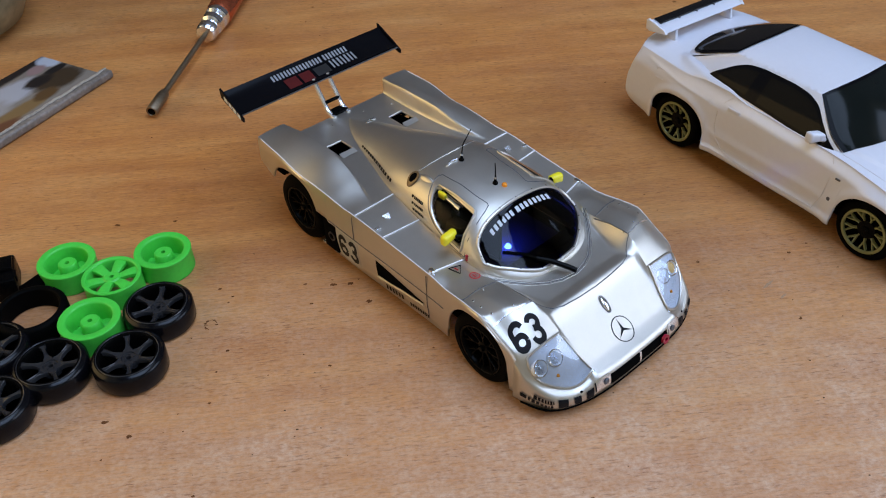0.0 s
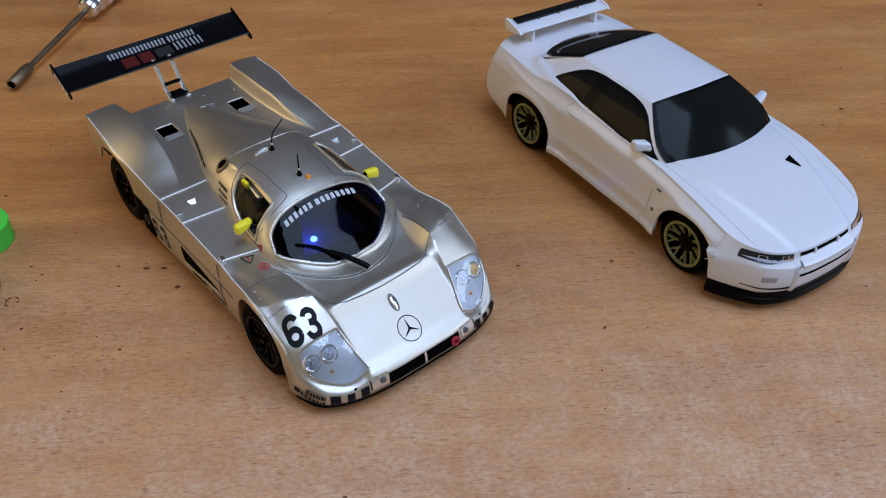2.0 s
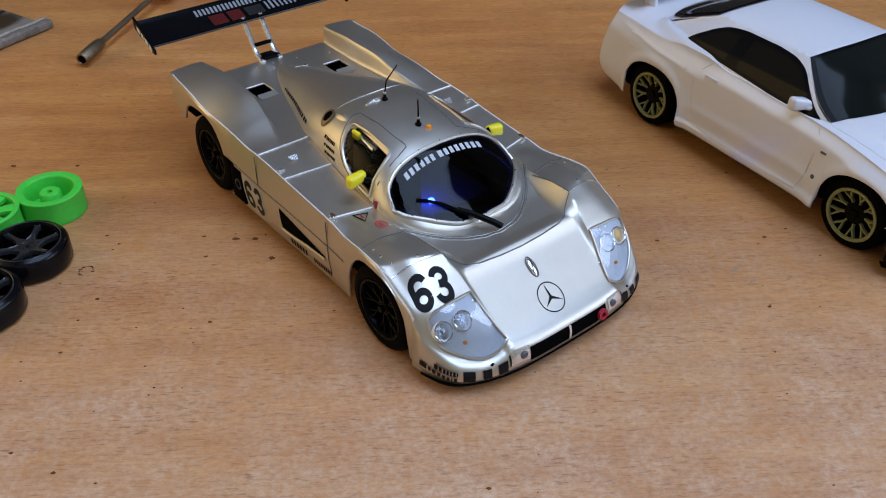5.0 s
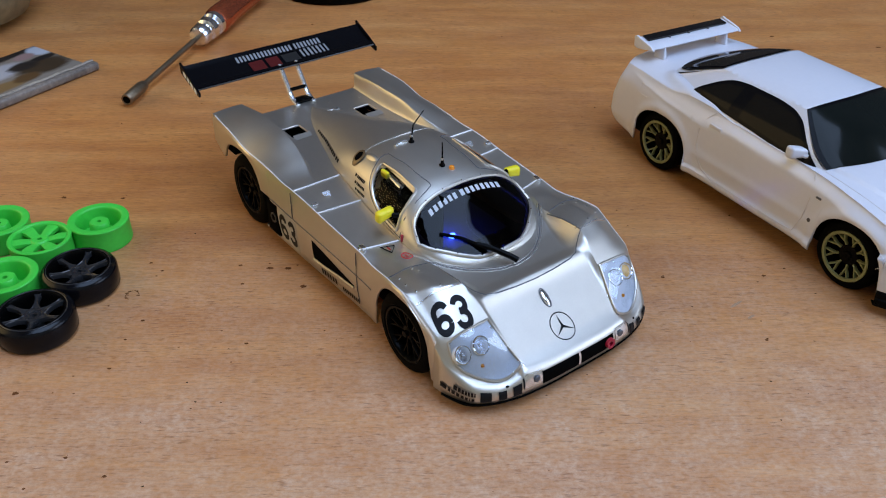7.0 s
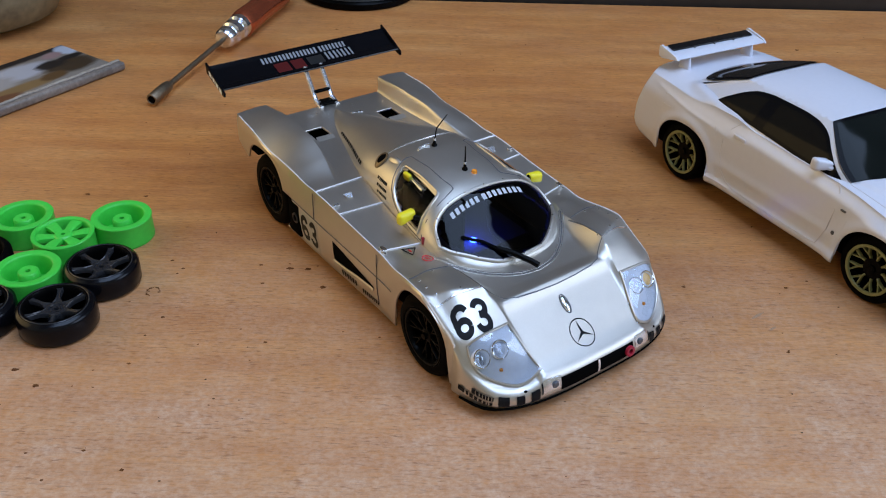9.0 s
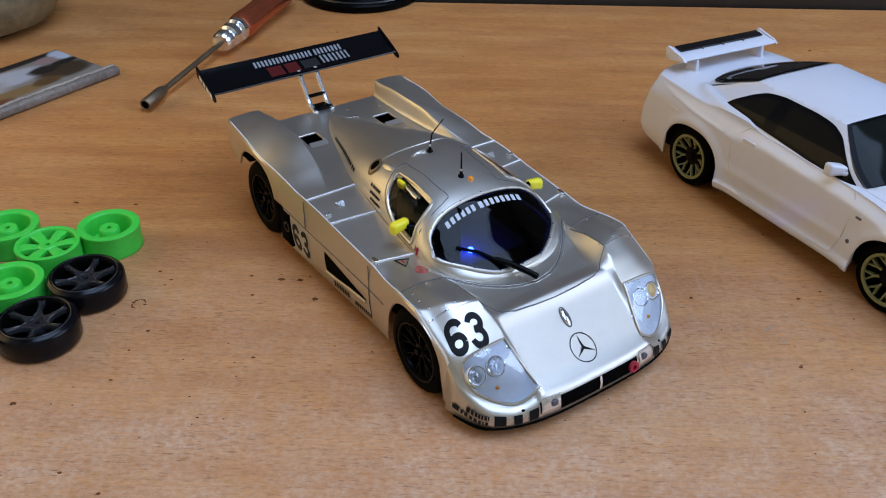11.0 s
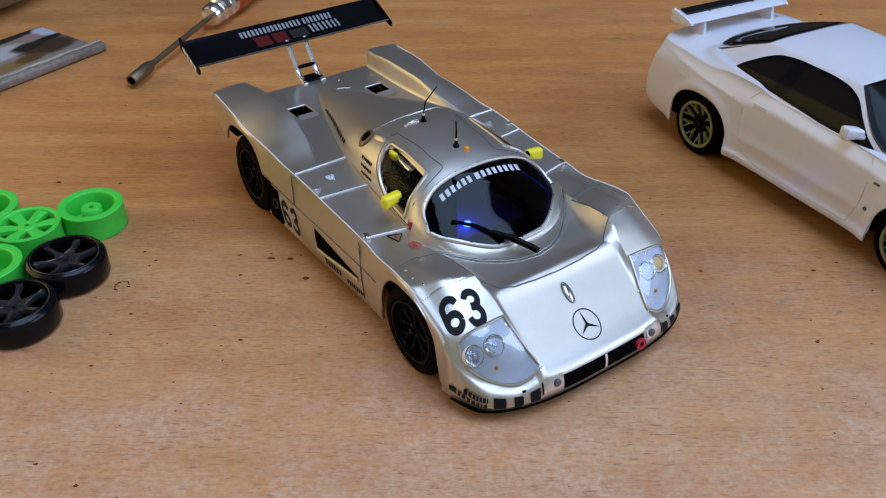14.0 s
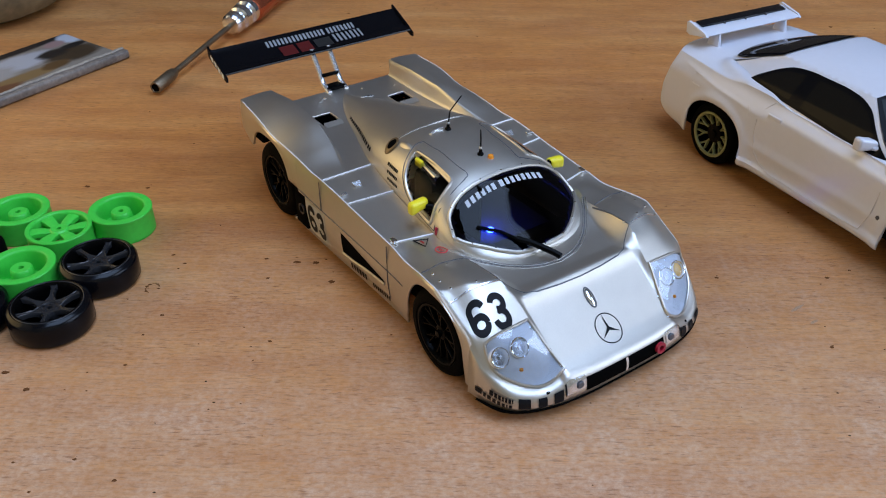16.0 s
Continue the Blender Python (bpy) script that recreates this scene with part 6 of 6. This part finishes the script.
def green_wheel(x, y, turn, face_up):
    wh = thing("nylon_wheel", pose(x * MM, y * MM, 0.0, 0, 0, turn), "bright green nylon rim with %s on the table" % ("its spokes up" if face_up else "its open barrel up"), "model rim", "loose green rims")
    h, q = 9.0, 9.0 if face_up else 7.8
    part("barrel", lathe([(10.5, 0), (10.7, 0.3), (10.6, 1.2), (10.55, h - 1.2), (10.75, h - 0.4), (10.55, h - 0.05), (10.3, h), (q + 0.5, h), (q + 0.15, h - 0.25), (q, h - 0.8), (q - 0.4, 1.0), (8.6, 0)], 64, close=True), GREEN, wh)
    if face_up:
        spoked_face(wh, 9.2, h - 0.9, 6, GREEN, 2.5, 3.2, 0.2, 1.55)
    else:
        spoked_face(wh, 8.3, 1.9, 6, GREEN, 3.2, 3.0, 0.2)
        part("web", lathe([(3.0, 0.5), (8.2, 0.5), (8.2, 1.1), (3.0, 1.1)], 40, close=True), GREEN, wh)
        part("hub_post", lathe([(0.9, 1.0), (0.9, 7.7), (3.0, 7.8), (3.4, 7.4), (3.8, 3.0), (4.0, 1.5), (4.0, 1.0)], 28, close=True), GREEN, wh)
    return wh


for x, y, a, up in ((-142.8, 254.0, 0, False), (-123.3, 245.0, 12, True), (-107.6, 258.8, 30, False), (-125.0, 222.6, 50, False)):
    green_wheel(x, y, a, up)

ringt = thing("rubber_ring", pose(-0.1478, 0.2285, 0), "bare black rubber tyre lying flat without a rim", "model tyre")
part("tyre", mapped(lathe(tyre_profile(12.6, 9.9, 9.0, 1.2), 64, close=True), lambda a, b, c: (a, b, c + 4.5)), RUBBER, ringt)

bitb = thing("plastic_part", pose(-0.1655, 0.2495, 0, 0, 0, 20), "small angular black plastic chassis part", "plastic part")
part("block", join(box(0, 0, 4.5, 9, 16, 9, bev=0.8), box(1.5, 2, 9.6, 5, 8, 1.6, bev=0.4)), BLACK, bitb)
part("clip", box(4.2, -3, 7.0, 1.5, 4, 3, bev=0.4), BLACK, bitb)
bits = thing("plastic_part", pose(-0.1530, 0.2450, 0, 0, 0, -35), "small black ribbed plastic pinion part", "plastic part")
part("block", box(0, 0, 3.0, 5, 10, 6, bev=0.7), BLACK, bits)
for k in range(5):
    part("rib", box(-1.8 + 0.9 * k, 0, 6.2, 0.4, 9.4, 0.8, bev=0.1), BLACK, bits)

# ---- nut driver ----
A0, A1 = Vector((-138.6, 367.0, 0)), Vector((-111.6, 525.0, 0))
dirv = (A1 - A0).normalized()
driver = thing("nut_driver", Matrix.Translation((A0.x * MM, A0.y * MM, 0)) @ Matrix.Rotation(math.atan2(dirv.y, dirv.x), 4, "Z"), "steel nut driver with a red anodised handle lying on the table", "screwdriver")
TILT_M = Matrix.Translation((0, 0, 3.9)) @ Matrix.Rotation(radians(-2.6), 4, "Y") @ Matrix.Rotation(radians(90), 4, "Y")


def turned(profile, n=32):
    return lathe([(r, z) for r, z in profile], n, TILT_M)


part("socket", turned([(1.7, 2), (1.8, 0.3), (2.0, 0), (2.5, 0), (2.8, 0.4), (2.8, 13), (2.4, 16), (1.3, 18), (1.3, 22)]), STEEL, driver, "oily steel hex socket")
part("socket_bore", turned([(0, 0.25), (2.3, 0.2)]), MATT, driver)
part("shaft", turned([(1.35, 18), (1.35, 84)], 16), STEEL, driver, "thin steel shaft")
part("ferrule", turned([(1.6, 73), (4.5, 73.6), (5.5, 75), (5.7, 79), (4.7, 80), (4.5, 82), (6.0, 83), (6.3, 87), (5.3, 88), (5.0, 89.5), (6.5, 91), (6.6, 95)]), FERRULE, driver, "bright chrome ferrule")


def handle_bm():
    n, prof = 48, [(6.4, 94), (7.2, 96), (7.5, 100), (7.0, 112), (7.0, 128), (7.6, 142), (7.4, 150), (6.0, 153), (0, 153.2)]
    bm = bmesh.new()
    rings = []
    for r, z in prof:
        rings.append([bm.verts.new((r * (1 - (0.10 if 96 < z < 150 else 0.0) * (0.5 + 0.5 * math.cos(6 * 2 * math.pi * k / n)) ** 3) * math.cos(2 * math.pi * k / n), r * (1 - (0.10 if 96 < z < 150 else 0.0) * (0.5 + 0.5 * math.cos(6 * 2 * math.pi * k / n)) ** 3) * math.sin(2 * math.pi * k / n), z)) for k in range(n)])
    for a, b in zip(rings, rings[1:]):
        for k in range(n):
            bm.faces.new((a[k], a[(k + 1) % n], b[(k + 1) % n], b[k]))
    bmesh.ops.remove_doubles(bm, verts=bm.verts, dist=1e-4)
    bmesh.ops.recalc_face_normals(bm, faces=bm.faces)
    bmesh.ops.transform(bm, matrix=TILT_M, verts=bm.verts)
    return bm


part("handle", handle_bm(), COPPER, driver, "red anodised fluted handle")
part("end_cap", turned([(5.8, 152), (6.6, 153), (6.6, 160), (5.6, 162), (0, 162.3)]), STEEL, driver)

# ---- bagged part with a printed card ----
d1 = Vector((-33, -61)).normalized()
CARD = Matrix.Translation((-0.1735, 0.4045, 0)) @ Matrix.Rotation(math.atan2(d1.y, d1.x), 4, "Z")


def print_mat():
    m, nt, p, n, l = nodes("printed_card")
    tc = n.new("ShaderNodeTexCoord")
    mp = n.new("ShaderNodeMapping"); mp.inputs["Scale"].default_value = (1.0, 2.2, 1)
    t = n.new("ShaderNodeTexNoise"); t.inputs["Scale"].default_value, t.inputs["Detail"].default_value, t.inputs["Roughness"].default_value = 55, 7, 0.68
    l.new(tc.outputs["Object"], mp.inputs[0]); l.new(mp.outputs[0], t.inputs["Vector"])
    # the picture: a dark brown form at one end, a black band along the back, pale blue-grey and ochre ground
    def calc(op, a, b=0.0, c=0.0):
        k = n.new("ShaderNodeMath"); k.operation = op
        for sock, v in zip(k.inputs, (a, b, c)):
            if hasattr(v, "is_output"):
                l.new(v, sock)
            else:
                sock.default_value = v
        return k.outputs[0]

    sep = n.new("ShaderNodeSeparateXYZ"); l.new(tc.outputs["Object"], sep.inputs[0])
    shift = calc("MULTIPLY_ADD", t.outputs["Fac"], 1.5, -0.75)
    col = None

    def patch(cx, cy, rx, ry, colour):
        nonlocal col
        ex, ey = calc("MULTIPLY_ADD", sep.outputs["X"], 1000 / rx, -cx / rx), calc("MULTIPLY_ADD", sep.outputs["Y"], 1000 / ry, cy / ry)
        far = calc("ADD", calc("ADD", calc("MULTIPLY", ex, ex), calc("MULTIPLY", ey, ey)), shift)
        mr = n.new("ShaderNodeMapRange")
        for k, v in zip((1, 2, 3, 4), (0.60, 1.25, 1.0, 0.0)):
            mr.inputs[k].default_value = v
        l.new(far, mr.inputs[0])
        x = n.new("ShaderNodeMix"); x.data_type = "RGBA"
        l.new(mr.outputs[0], x.inputs[0])
        if col is None:
            x.inputs[6].default_value = srgb(122, 112, 100)
        else:
            l.new(col, x.inputs[6])
        x.inputs[7].default_value = colour
        col = x.outputs[2]

    for row in ((36, 41, 60, 6, srgb(34, 28, 26)), (40, 25, 22, 9, srgb(158, 156, 158)), (58, 20, 18, 10, srgb(142, 136, 130)), (3, 33, 6, 7, srgb(172, 176, 184)), (12, 32, 6, 4, srgb(138, 112, 108)),
                (48, 8, 26, 5, srgb(118, 92, 56)), (62, 4, 14, 4, srgb(96, 60, 36)), (13, 15, 15, 10, srgb(58, 44, 28)), (20, 22, 9, 5, srgb(32, 26, 22)), (7, 24, 8, 3, srgb(28, 24, 22)), (27, 9, 8, 5, srgb(84, 60, 32))):
        patch(*row)
    l.new(col, p.inputs["Base Color"])
    p.inputs["Roughness"].default_value = 0.55
    p.inputs["Specular IOR Level"].default_value = 0.25
    return m


card = thing("photo_card", CARD, "worn brown and grey picture card in a clear plastic bag", "card")
part("card_sheet", mapped(box(36, -21, 4.2, 72, 40, 1.2, bev=0.3), lambda x, y, z: (x, y, z + 0.0006 * (y + 20) ** 2)), print_mat(), card, "blotchy brown and grey picture")
part("backing_board", box(36, -21, 2.0, 72, 41, 3.6, bev=0.6), plain("grey_card", (0.22, 0.19, 0.16), 0.7, vary=0.2, grain=300), card, "grey backing board")
part("card_side", mapped(box(34, 1.2, 2.3, 80, 4.6, 4.2, bev=1.2, seg=3), lambda x, y, z: (x, y + 0.35 * math.sin(x * 0.22) - 0.4, z)), plain("scuffed_board_edge", (0.19, 0.155, 0.125), 0.5, vary=0.5, grain=500, bump=0.3), card, "scuffed grey side of the board")
part("worn_edge", mapped(tube([(x, -1.2 + 0.35 * math.sin(x * 0.35), 4.75) for x in range(-5, 76, 2)], 1.0, 8), lambda x, y, z: (x, y + 0.25 * math.sin(2.1 * x), 4.5 + 0.5 * (z - 4.5))), plain("torn_paper_edge", (0.31, 0.26, 0.20), 0.7, vary=0.35, grain=700), card, "pale torn paper edge")

# ---- things at the table's back ----
pot = thing("glazed_pot", pose(-0.283, 0.468, 0), "mottled olive-green glazed round pot on the table", "pot")
part("pot_body", lathe([(0, 0), (34, 0), (46, 5), (55, 22), (58, 42), (55, 62), (47, 78), (42, 84), (43, 88), (40, 89), (38, 84), (0, 80)], 64), POT, pot)
base = thing("round_base", pose(-0.0735, 0.553, 0), "round black stand base with a stepped rim", "stand")
part("foot", lathe([(0, 0), (36, 0), (37, 1), (37, 4), (35.5, 5.5), (33, 6), (32, 7.5), (31, 9), (16, 12), (9, 14), (0, 14)], 64), BLACK, base)
part("rim_ring", lathe([(34.5, 5.2), (35.6, 5.6), (35.2, 6.4), (34.2, 6.2)], 64, close=True), GREY, base)
part("column", lathe([(7, 13), (6, 18), (6, 180), (0, 180)], 24), BLACK, base)
